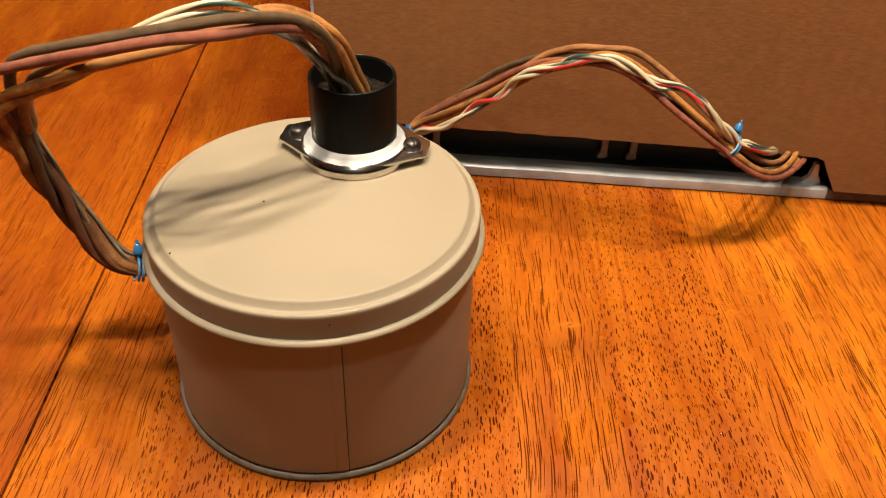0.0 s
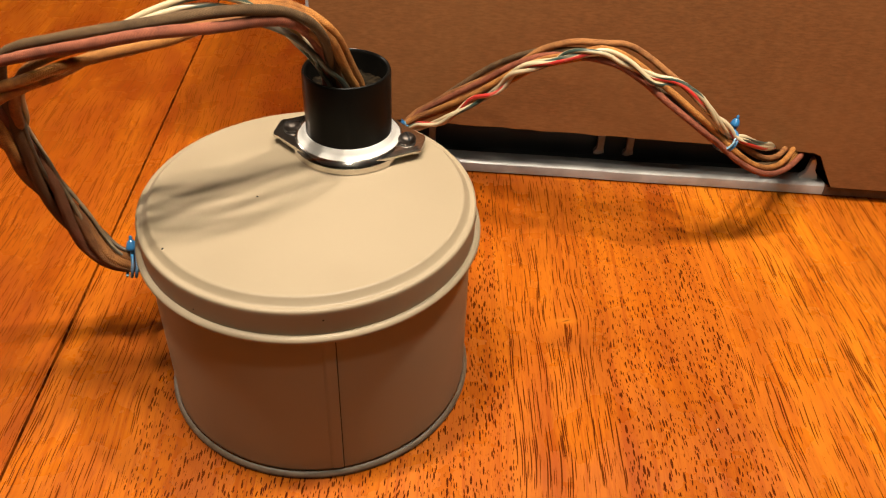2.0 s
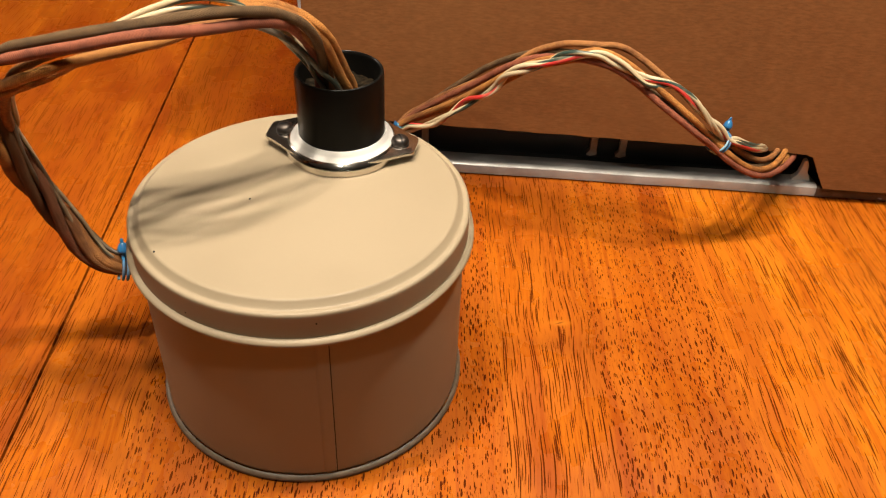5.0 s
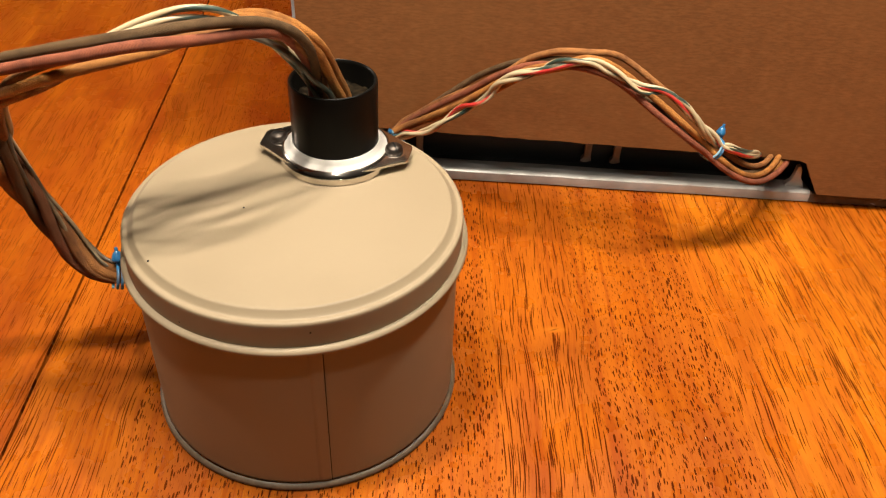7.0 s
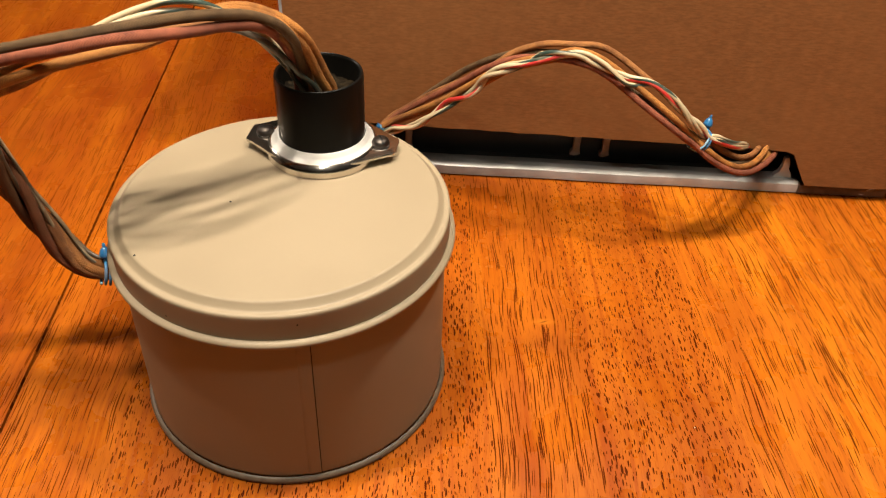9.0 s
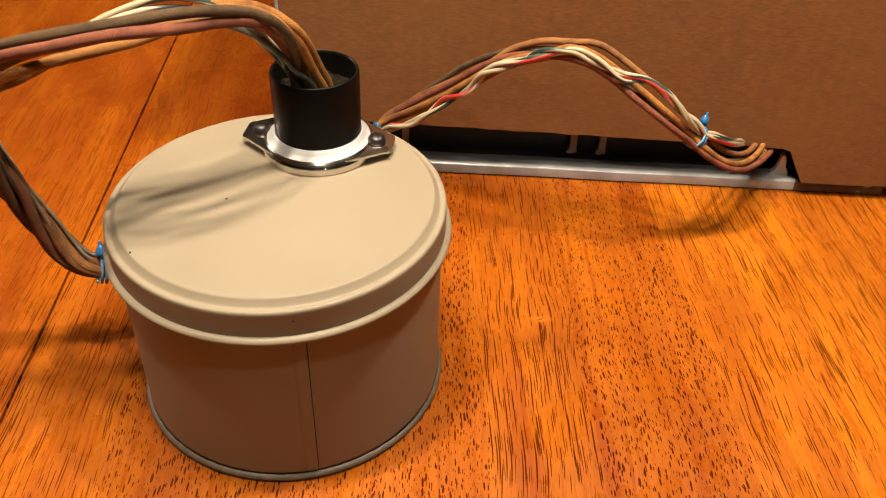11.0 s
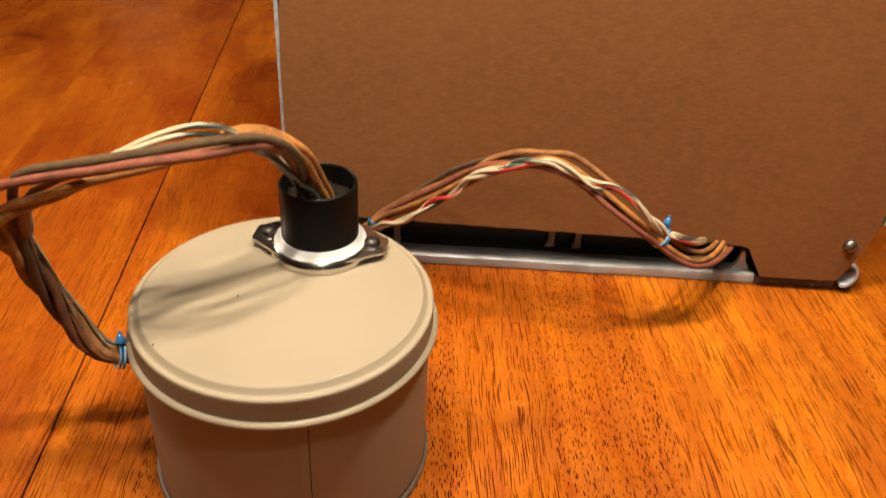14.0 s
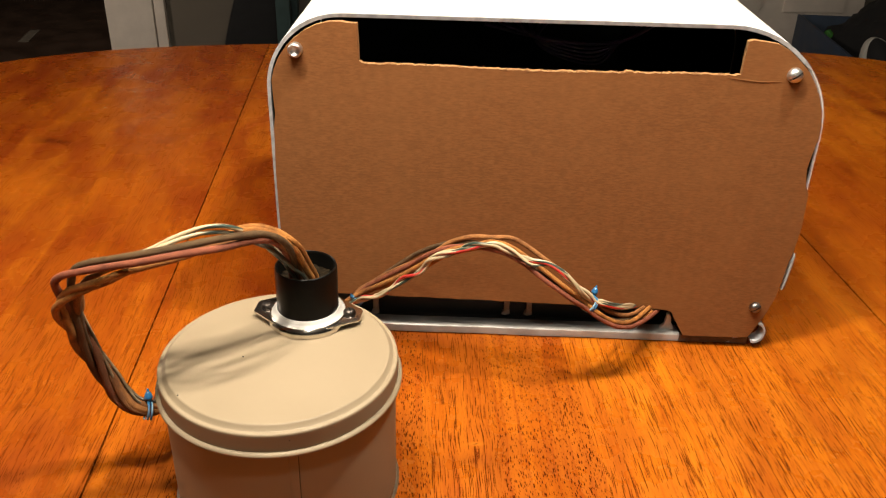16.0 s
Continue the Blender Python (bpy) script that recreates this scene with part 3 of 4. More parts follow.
JOINT_A, JOINT_B = -0.2475, 0.2001
STRIPS = [
    (-0.6795, -0.60, 0.35, 0.3, 0.11, 0.3), (-0.60, -0.515, 0.50, 0.2, 0.83, 0.35), (-0.515, -0.43, 0.18, 0.3, 0.37, 0.4), (-0.43, -0.34, 0.42, 0.15, 0.55, 0.45), (-0.34, JOINT_A - 0.0005, 0.25, 0.2, 0.23, 0.7),
    (JOINT_A + 0.0005, -0.210, 0.50, 0.12, 0.52, 0.8), (-0.210, -0.17, 0.52, 0.78, 0.52, 0.9), (-0.17, -0.0883, 0.66, 0.9, 0.92, 1.0), (-0.0883, -0.0530, 0.52, 0.02, 0.81, 0.95), (-0.0530, -0.0048, 0.42, 0.95, 0.81, 1.0), (-0.0048, 0.062, 1.0, 0.10, 0.47, 0.9), (0.062, 0.135, 0.8, 0.2, 0.74, 0.95), (0.135, JOINT_B - 0.0006, 0.92, 0.2, 0.05, 0.7),
    (JOINT_B + 0.0006, 0.29, 0.92, 0.3, 0.66, 0.5), (0.29, 0.375, 1.0, 0.2, 0.18, 0.45), (0.375, 0.46, 0.75, 0.3, 0.97, 0.4), (0.46, 0.56, 0.9, 0.2, 0.42, 0.3), (0.56, 0.6795, 0.8, 0.3, 0.33, 0.3),
]
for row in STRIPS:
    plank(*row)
part("apron", slab([(0.52 * math.cos(2 * math.pi * k / 48), 0.40 * math.sin(2 * math.pi * k / 48)) for k in range(48)], TOP - 0.10, TOP - 0.0225), WOOD, table)
for sx in (-1, 1):
    for sy in (-1, 1):
        part("leg", box(sx * 0.36 - 0.035, sx * 0.36 + 0.035, sy * 0.24 - 0.035, sy * 0.24 + 0.035, 0, TOP - 0.1005, 0.006), WOOD, table)


def dust_specks():
    """A few pale crumbs on the table top."""
    rnd = random.Random(12)
    bm = bmesh.new()
    for x, y, r in ((-0.220, 0.564, 0.0011), (-0.236, 0.515, 0.0006), (-0.151, 0.338, 0.0006), (-0.307, 0.612, 0.0007), (-0.213, 0.600, 0.0006), (0.134, -0.029, 0.0003)):
        q = [bm.verts.new((x + r * rnd.uniform(0.5, 1) * math.cos(a), y + r * rnd.uniform(0.5, 1) * math.sin(a), 0.0002)) for a in (0.3, 1.4, 2.6, 3.9, 5.2)]
        top = bm.verts.new((x, y, 0.0002 + 0.5 * r))
        for a, b in zip(q, q[1:] + q[:1]):
            bm.faces.new((a, b, top))
    return bm


tagged(part("dust", dust_specks(), RUBBER, None, smooth=0), label="scattered pale dust specks on the table top", category="dust", kind="stuff")

# ---- the tin ----
LID = 0.0726
tin = thing("tin_can", (0, 0, 0), label="round beige enamelled tin with a pressed lid on a wooden table", category="tin")
R_BODY = 0.0497
part("body", lathe([(0, 0.0012), (R_BODY - 0.001, 0.0012), (R_BODY, 0.003), (R_BODY, 0.0035), (R_BODY, 0.0635), (R_BODY, 0.064), (R_BODY - 0.0006, 0.064), (R_BODY - 0.0006, 0.004)], 128), BEIGE, tin)
part("base_rim", lathe([(R_BODY - 0.0004, 0.0002), (0.0504, 0.0), (0.0509, 0.0004), (0.0511, 0.0010), (0.0509, 0.0017), (0.0504, 0.0021), (R_BODY + 0.0001, 0.0023)], 128, close=True), TIN, tin, "bare tinned steel bottom rim")
lid_profile = [(0, LID - 0.0001), (0.040, LID), (0.0464, LID), (0.0467, LID - 0.00001), (0.0470, LID - 0.0001), (0.0473, LID - 0.0003), (0.0475, LID - 0.0006), (0.0484, LID - 0.0016), (0.0487, LID - 0.0019), (0.0490, LID - 0.0021), (0.0494, LID - 0.0021), (0.0500, LID - 0.0021), (0.0504, LID - 0.0022), (0.0507, LID - 0.0025), (0.0508, LID - 0.0031),
               (0.0508, LID - 0.0040), (0.0508, 0.0630), (0.0508, 0.0620), (0.0513, 0.0620), (0.0520, 0.0618), (0.0525, 0.0612), (0.0526, 0.0606), (0.0523, 0.0600), (0.0516, 0.0598), (0.0509, 0.0600), (0.0506, 0.064), (0.0500, LID - 0.0045), (0.0475, LID - 0.0030), (0.046, LID - 0.0012), (0.045, LID - 0.0008), (0, LID - 0.0009)]
lid_bm = lathe(lid_profile, 160)
# pressed down a little less at the back
lid_bm.transform(pose(0, -0.0508, LID, 0.42) @ pose(0, 0.0508, -LID))
lid = part("lid", lid_bm, BEIGE, tin, "pressed lid with a rolled lower edge")
# the soldered side seam: a raised flat fold with a sharp right edge
SEAM = math.atan2(-0.0492, 0.0120)


def seam_mesh(width, proud):
    bm = bmesh.new()
    rows = []
    for z in (0.0034, 0.0602):
        row = []
        for k in range(9):
            a = SEAM - width * (1 - k / 8)
            h = proud * min(1.0, k / 2.0) + 0.00002
            row.append(bm.verts.new(((R_BODY + h) * math.cos(a), (R_BODY + h) * math.sin(a), z)))
        row.append(bm.verts.new(((R_BODY - 0.0002) * math.cos(SEAM + 0.001), (R_BODY - 0.0002) * math.sin(SEAM + 0.001), z)))
        rows.append(row)
    for k in range(len(rows[0]) - 1):
        bm.faces.new((rows[0][k], rows[0][k + 1], rows[1][k + 1], rows[1][k]))
    return bm


def seam_gap():
    """The narrow dirty crack along the fold's open edge."""
    bm = bmesh.new()
    q = []
    for z in (0.0030, 0.0600):
        for a in (SEAM - 0.0005, SEAM + 0.0042):
            q.append(bm.verts.new(((R_BODY + 0.00048) * math.cos(a), (R_BODY + 0.00048) * math.sin(a), z)))
    bm.faces.new((q[0], q[1], q[3], q[2]))
    return bm


part("seam_gap", seam_gap(), INSIDE, tin, "dark crack beside the seam")
part("side_seam", seam_mesh(0.078, 0.00045), BEIGE, tin, "folded vertical seam")
for x, y, r in (((-0.0149, -0.0034, 0.00035), (-0.0367, -0.0288, 0.0003))):
    part("paint_chip", lathe([(0, LID + 0.0004), (r, LID + 0.00039), (r * 1.05, LID)], 7, (x, y)), INSIDE, lid, "tiny dark chip in the enamel")

for deg, z, r in ((-79.4, 0.0670, 0.00026), (-121.3, 0.0640, 0.00022)):
    chip = lathe([(0, 0.00006), (r, 0.00005), (r * 1.05, -0.0001)], 7)
    chip.transform(pose(0.0508 * math.cos(radians(deg)), 0.0508 * math.sin(radians(deg)), z, 0, 90, deg))
    part("paint_chip", chip, INSIDE, lid, "tiny dark chip in the enamel")

# ---- the plug on the lid ----
PLUG = (0.0102, 0.0267)
EAR_TURN = -9.5
plug = thing("plug_socket", (PLUG[0], PLUG[1], LID), EAR_TURN, label="black bakelite plug in a plated two-screw saddle on the tin lid", category="plug socket")


def saddle_outline(ear, tip, r, n=12):
    """Round middle with two straight-sided ears that taper to blunt tips."""
    pts, touch = [], radians(58)
    for side in (1, -1):
        for k in range(n + 1):
            a = radians(-90) + (radians(90) - touch) * k / n
            pts.append((side * r * math.cos(a), side * r * math.sin(a)))
        for back, share in ((0.0020, -1.0), (0.0008, -0.93), (0.0002, -0.78), (0.0, -0.55), (0.0, 0.55), (0.0002, 0.78), (0.0008, 0.93), (0.0020, 1.0)):
            pts.append((side * (ear - back), side * tip * share))
        for k in range(n):
            a = touch + (radians(90) - touch) * k / n
            pts.append((side * r * math.cos(a), side * r * math.sin(a)))
    return pts


part("saddle_plate", slab(saddle_outline(0.0244, 0.0055, 0.0176), 0.0030, 0.0042, 0.0005), NICKEL, plug, "polished nickel-plated saddle")
part("saddle_rim", lathe([(0.0160, 0.0003), (0.0178, 0.0003), (0.0183, 0.0007), (0.0184, 0.0026), (0.0182, 0.0031), (0.0172, 0.0045), (0.0168, 0.0048), (0.0160, 0.0044)], 96, close=True), NICKEL, plug)
part("collar", lathe([(0.0168, 0.0044), (0.0162, 0.0049), (0.0155, 0.0055), (0.0150, 0.0060), (0.0147, 0.0069), (0.0142, 0.0073), (0.0138, 0.0071), (0.0138, 0.0030), (0.0165, 0.0030)], 96, close=True), COLLAR, plug, "glossy off-white collar")
part("tube", lathe([(0.0137, 0.0035), (0.0138, 0.0268), (0.0135, 0.0278), (0.0131, 0.0280), (0.0127, 0.0277), (0.0125, 0.0270), (0.0125, 0.0150), (0.012, 0.0140), (0, 0.0140), (0, 0.0035)], 96), BAKELITE, plug, "black bakelite tube")


def potting():
    bm = bmesh.new()
    bmesh.ops.create_circle(bm, cap_ends=True, segments=40, radius=0.01235)
    bmesh.ops.subdivide_edges(bm, edges=bm.edges, cuts=1)
    bmesh.ops.poke(bm, faces=bm.faces)
    bmesh.ops.subdivide_edges(bm, edges=bm.edges, cuts=3, use_grid_fill=True)
    for v in bm.verts:
        v.co.z = 0.0205 + 0.0010 * noise.noise(v.co * 420) + 0.0006 * noise.noise(v.co * 1300) + 2.5 * (v.co.x**2 + v.co.y**2)
    return bm


part("potting", potting(), POTTING, plug, "rough dark potting compound inside the tube")
screw_head("screw", plug, (-0.0190, 0, 0.0041), 0.0029, 0.0026, SCREW, 25, label="dark slotted round-head screw")
screw_head("screw", plug, (0.0190, 0, 0.0041), 0.0029, 0.0026, SCREW, 118, label="dark slotted round-head screw")

# ---- the metal case with its cardboard back ----
CASE_TURN = -4.59
case = thing("metal_case", (0.0100, 0.1245, 0), CASE_TURN, label="white enamelled metal case with a hand-cut cardboard back panel", category="case")
U0, U1, CASE_TOP, DEEP, CORNER_L, CORNER_R, SHEET = -0.0262, 0.2612, 0.1880, 0.165, 0.040, 0.056, 0.0016


FOOT = ((0.0, 0.062), (0.0012, 0.048), (0.0032, 0.036), (0.0068, 0.024), (0.0112, 0.0145), (0.0165, 0.0070), (0.0240, 0.0014))


def case_profile(inset=0.0, n=14):
    """Outline in x and z from the left foot over the top to the right foot."""
    u0, u1, top, r, q = U0 + inset, U1 - inset, CASE_TOP - inset, CORNER_L - inset, CORNER_R - inset
    pts = [(u0 + d, z + inset * 0.4) for d, z in FOOT[::-1]]
    for k in range(n + 1):
        a = radians(180 - 90 * k / n)
        pts.append((u0 + r + r * math.cos(a), top - r + r * math.sin(a)))
    for k in range(n + 1):
        a = radians(90 - 90 * k / n)
        pts.append((u1 - q + q * math.cos(a), top - q + q * math.sin(a)))
    return pts + [(u1 - d, z + inset * 0.4) for d, z in FOOT]


def shell_mesh():
    bm = bmesh.new()
    out, inn = case_profile(0.0), case_profile(SHEET)
    ring = []
    for y in (0.0, DEEP):
        ring.append(([bm.verts.new((a, y, b)) for a, b in out], [bm.verts.new((a, y, b)) for a, b in inn]))
    n = len(out)
    for k in range(n - 1):
        bm.faces.new((ring[0][0][k], ring[0][0][k + 1], ring[1][0][k + 1], ring[1][0][k]))
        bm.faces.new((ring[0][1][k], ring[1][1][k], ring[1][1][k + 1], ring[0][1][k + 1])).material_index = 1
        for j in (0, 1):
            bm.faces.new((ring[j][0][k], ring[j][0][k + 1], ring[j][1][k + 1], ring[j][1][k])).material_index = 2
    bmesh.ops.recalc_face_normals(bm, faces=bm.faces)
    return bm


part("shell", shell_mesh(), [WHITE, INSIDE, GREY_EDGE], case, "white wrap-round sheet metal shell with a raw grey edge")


def edge_strip():
    """The grey turned-in rim of the shell, white on its right half, a little proud of the back."""
    bm = bmesh.new()
    out, wide, narrow = case_profile(0.0003), case_profile(0.0019), case_profile(0.0008)
    inn = wide[:30] + narrow[30:]
    f = [[bm.verts.new((a, -0.0006 - 0.0004 * noise.noise(Vector((a * 60, b * 60, 0))), b)) for a, b in out], [bm.verts.new((a, -0.0004, b)) for a, b in inn]]
    g = [[bm.verts.new((a, 0.0030, b)) for a, b in out], [bm.verts.new((a, 0.0030, b)) for a, b in inn]]
    for k in range(3, len(out) - 3):
        for q in ((f[0][k], f[0][k + 1], f[1][k + 1], f[1][k]), (f[1][k], f[1][k + 1], g[1][k + 1], g[1][k])):
            # White on the right half paints the rim's lit edge.
            bm.faces.new(q).material_index = 1 if k >= 30 else 0
    bmesh.ops.delete(bm, geom=[v for v in bm.verts if not v.link_faces], context="VERTS")
    bmesh.ops.recalc_face_normals(bm, faces=bm.faces)
    return bm


part("shell_rim", edge_strip(), [GREY_EDGE, WHITE], case, "raw grey sheet edge, its right half white as if lit")
part("front_plate", slab([(a, b) for a, b in case_profile(0.002)], DEEP - 0.004, DEEP - 0.002, axis="y"), WHITE, case)
# Sheet added in front of the white plate to keep the inside black.
part("dark_sheet", slab([(a, b) for a, b in case_profile(0.003)], DEEP - 0.0062, DEEP - 0.0045, axis="y"), INSIDE, case, "dark sheet added inside the case")
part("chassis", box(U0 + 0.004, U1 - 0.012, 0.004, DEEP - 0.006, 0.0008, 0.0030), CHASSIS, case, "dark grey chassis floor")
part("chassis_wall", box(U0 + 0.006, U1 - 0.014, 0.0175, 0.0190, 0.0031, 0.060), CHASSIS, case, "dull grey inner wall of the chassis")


def lip_mesh(u0, u1, back=0.0):
    """Turned-up front lip of the chassis: a folded strip with a rounded nose."""
    bm = bmesh.new()
    prof = [(0.013, 0.0031), (0.0105, 0.0046), (0.0040, 0.0056), (0.0018, 0.0061), (0.0003, 0.0060), (-0.0006, 0.0052), (-0.0008, 0.0030), (-0.0006, 0.0008), (0.003, 0.0004), (0.011, 0.0004)]
    us = [u0 + (u1 - u0) * k / 40 for k in range(41)]
    rows = [[bm.verts.new((u, y + back + 0.0010 + 0.0002 * math.sin(u * 90), z)) for y, z in prof] for u in us]
    for a, b in zip(rows, rows[1:]):
        for k in range(len(prof) - 1):
            bm.faces.new((a[k], b[k], b[k + 1], a[k + 1]))
    bm.faces.new(rows[0]), bm.faces.new(rows[-1][::-1])
    bmesh.ops.recalc_face_normals(bm, faces=bm.faces)
    return bm


part("chassis_lip", lip_mesh(U0 + 0.010, 0.2074), ZINC, case, "worn bare metal lip along the bottom")
# This stretch repeats the lip in darker brown for the card's shade.
part("chassis_lip", lip_mesh(0.2076, 0.2475, -0.0004), SHADED_LIP, case, "dull lip stretch coloured brown for the shade under the card")


def foot_mesh():
    """The curled bright corner of the chassis at the bottom."""
    bm = bmesh.new()
    rows = []
    for k in range(15):
        a = radians(-105 + 185 * k / 14)
        rows.append([bm.verts.new((0.2500 + 0.9 * r * math.cos(a), y, 0.0114 + 1.15 * r * math.sin(a))) for r, y in ((0.0062, 0.004), (0.0062, -0.0042), (0.0050, -0.0042), (0.0050, 0.004))])
    for a, b in zip(rows, rows[1:]):
        for k in range(4):
            bm.faces.new((a[k], a[(k + 1) % 4], b[(k + 1) % 4], b[k]))
    bm.faces.new(rows[0]), bm.faces.new(rows[-1][::-1])
    bmesh.ops.recalc_face_normals(bm, faces=bm.faces)
    return bm


part("corner_curl", foot_mesh(), GREY_EDGE, case, "bright curled metal corner")
part("side_curl", slab([(0.2592, 0.0400), (0.2604, 0.0440), (0.2616, 0.0540), (0.2622, 0.0620), (0.2617, 0.0642), (0.2611, 0.0632), (0.2603, 0.0520)], -0.0034, 0.0, 0.0003, axis="y"), GREY_EDGE, case)


def board_outline():
    """Hand-cut back: two ears at the top, a long slot at the bottom."""
    rnd = random.Random(4)
    jag = lambda s: rnd.uniform(-s, s)
    pts = []
    # left side upwards
    pts += [(U0 + 0.0035, 0.0282), (U0 + 0.0022, 0.06), (U0 + 0.0020, 0.10), (U0 + 0.0028, 0.128), (U0 + 0.0040, 0.136), (U0 + 0.0036, 0.144)]
    r, q = CORNER_L - 0.003, CORNER_R - 0.0022
    for k in range(1, 9):
        a = radians(180 - 80 * k / 8)
        pts.append((U0 + 0.0028 + r + r * math.cos(a), CASE_TOP - 0.0034 - r + r * math.sin(a) + jag(0.0003)))
    pts += [(0.0130, 0.1846), (0.0170, 0.1840), (0.0216, 0.1838), (0.0220, 0.1740), (0.0222, 0.1652), (0.0240, 0.1640)]
    for k in range(1, 130):
        u = 0.024 + (0.2128 - 0.024) * k / 130
        pts.append((u, 0.1634 + 0.0005 * math.sin(u * 40) + jag(0.00032) + (0.0007 if 90 < k < 94 else 0)))
    pts += [(0.2131, 0.1639), (0.2133, 0.1720), (0.2138, 0.1808), (0.2160, 0.1816)]
    for k in range(1, 10):
        a = radians(72 - 72 * k / 9)
        pts.append((U1 - 0.0020 - q + q * math.cos(a), CASE_TOP - 0.0026 - q + q * math.sin(a) + jag(0.0003)))
    pts += [(U1 - 0.0030, 0.128), (U1 - 0.0045, 0.115), (U1 - 0.0030, 0.106), (U1 - 0.0004, 0.100), (U1 + 0.0004, 0.080), (U1 - 0.0008, 0.064), (U1 - 0.0024, 0.055), (U1 - 0.0034, 0.044), (U1 - 0.0042, 0.036), (U1 - 0.0070, 0.0265), (0.2518, 0.0200), (0.2496, 0.0150), (0.2475, 0.0098), (0.2462, 0.0076)]
    pts += [(0.2300, 0.0072), (0.2085, 0.0074), (0.2040, 0.0150), (0.1995, 0.0232), (0.1960, 0.0245)]
    for k in range(1, 36):
        u = 0.196 + (U0 + 0.008 - 0.196) * k / 36
        pts.append((u, 0.0248 + 0.0034 * (0.196 - u) / 0.2 + jag(0.00025)))
    return pts


def board_mesh():
    """Cardboard with a thin top liner, a torn core and bevelled rim."""
    bm = slab(board_outline(), -0.0034, -0.0003, axis="y")
    bm.normal_update()
    for f in bm.faces:
        if abs(f.normal.y) < 0.5:
            f.material_index = 1
    return bm


board = part("back_panel", board_mesh(), [CARD, CARD_TORN], case, "brown cardboard back panel with torn upper edge", smooth=0)


def torn_fibres():
    """Ragged liner curling up along the torn top edge."""
    rnd = random.Random(9)
    bm = bmesh.new()
    for k in range(110):
        u = rnd.uniform(0.024, 0.209)
        z = 0.1636 + 0.0006 * math.sin(u * 40)
        w, h = rnd.uniform(0.0002, 0.0008), rnd.uniform(0.0003, 0.0015) * rnd.random() ** 0.5
        y = -0.0036 - rnd.uniform(0, 0.0003)
        a = [bm.verts.new((u - w, y + 0.0002, z - 0.0004)), bm.verts.new((u + w, y + 0.0002, z - 0.0004)), bm.verts.new((u + w * rnd.uniform(-0.8, 0.8), y + 0.0006, z + h))]
        bm.faces.new(a)
    return bm


tagged(part("torn_fibre", torn_fibres(), CARD_TORN, board, "ragged torn card fibre along the cut", smooth=0), kind="stuff")


def crease(points):
    """A raised fold where the upper corner of the card was bent."""
    bm = bmesh.new()
    pts = spline(points, 0.0015)
    rows = []
    for k, p in enumerate(pts):
        h = 0.00025 * math.sin(math.pi * k / (len(pts) - 1))
        rows.append([bm.verts.new(p + Vector((0, 0.0003, -0.0006))), bm.verts.new(p + Vector((0, -h, 0))), bm.verts.new(p + Vector((0, 0.0003, 0.0006)))])
    for a, b in zip(rows, rows[1:]):
        for k in range(2):
            bm.faces.new((a[k], b[k], b[k + 1], a[k + 1]))
    return bm


part("crease", crease([(0.206, -0.0035, 0.1625), (0.2125, -0.0035, 0.1618), (0.224, -0.0035, 0.1609), (0.2335, -0.0035, 0.1613)]), CARD, board, "bent crease in the card")
screw_head("panel_screw", case, (-0.0095, -0.0034, 0.1703), 0.0036, 0.0042, BRIGHT, 0, "y", "bright hollow hexagon screw", hexagon=True)
screw_head("panel_screw", case, (0.2393, -0.0034, 0.1650), 0.0038, 0.0036, BRIGHT, 35, "y", "bright slotted round-head screw")
screw_head("panel_screw", case, (0.2464, -0.0034, 0.0287), 0.0032, 0.0030, STEEL, 35, "y", "dull slotted round-head screw")
for u, y, low in ((0.0265, 0.0105, 0.0050), (0.1052, 0.0115, 0.0072), (0.1187, 0.0115, 0.0072)):
    part("lug", slab([(u - 0.0026, low + 0.0006), (u - 0.0006, low), (u + 0.0024, low + 0.0010), (u + 0.0019, low + 0.0035), (u + 0.0021, 0.026), (u - 0.0012, 0.026), (u - 0.0012, low + 0.0032), (u - 0.0022, low + 0.0020)], y, y + 0.0030, 0.0003, axis="y"), TAB, case, "small bent metal lug")
part("end_lug", slab([(0.1968, 0.0056), (0.2052, 0.0056), (0.2044, 0.0080), (0.2030, 0.0102), (0.2026, 0.0140), (0.2016, 0.0164), (0.2000, 0.0158), (0.1997, 0.0120), (0.1990, 0.0088), (0.1972, 0.0070)], 0.0050, 0.0078, 0.0003, axis="y"), COLLAR, case, "pale bent metal lug beside the slot's end")
for k in range(6):
    sag = 0.006 + 0.0035 * k
    pts = [(0.085 + 0.008 * k, 0.035 + 0.006 * k, 0.176), (0.115, 0.030 + 0.005 * k, 0.174 - 0.5 * sag), (0.140 + 0.002 * k, 0.028 + 0.005 * k, 0.175 - sag), (0.160, 0.032 + 0.004 * k, 0.173 - 0.4 * sag), (0.178 - 0.002 * k, 0.04 + 0.004 * k, 0.178)]
    part("inner_wire", cable(spline(pts, 0.003), 0.0009, 6), VIOLET, case, "violet plastic wire inside the case")

# ---- the wiring harness ----
harness = thing("wiring_harness", (0, 0, 0), label="bundle of old cloth and plastic covered wires tied with blue cord", category="wiring")
DOWN = [(-0.0850, 0.0016, 0.0907), (-0.0850, 0.0062, 0.0789), (-0.0826, 0.0093, 0.0653), (-0.0788, 0.0110, 0.0516), (-0.0735, 0.0117, 0.0399), (-0.0675, 0.0103, 0.0352), (-0.0630, 0.0094, 0.0342),
        (-0.0610, 0.0180, 0.0315), (-0.0545, 0.0350, 0.0270), (-0.0400, 0.0590, 0.0190), (-0.0130, 0.0850, 0.0150), (0.0110, 0.1020, 0.0200), (0.0235, 0.1110, 0.0270)]
TRUNK = spline(DOWN, 0.0016)
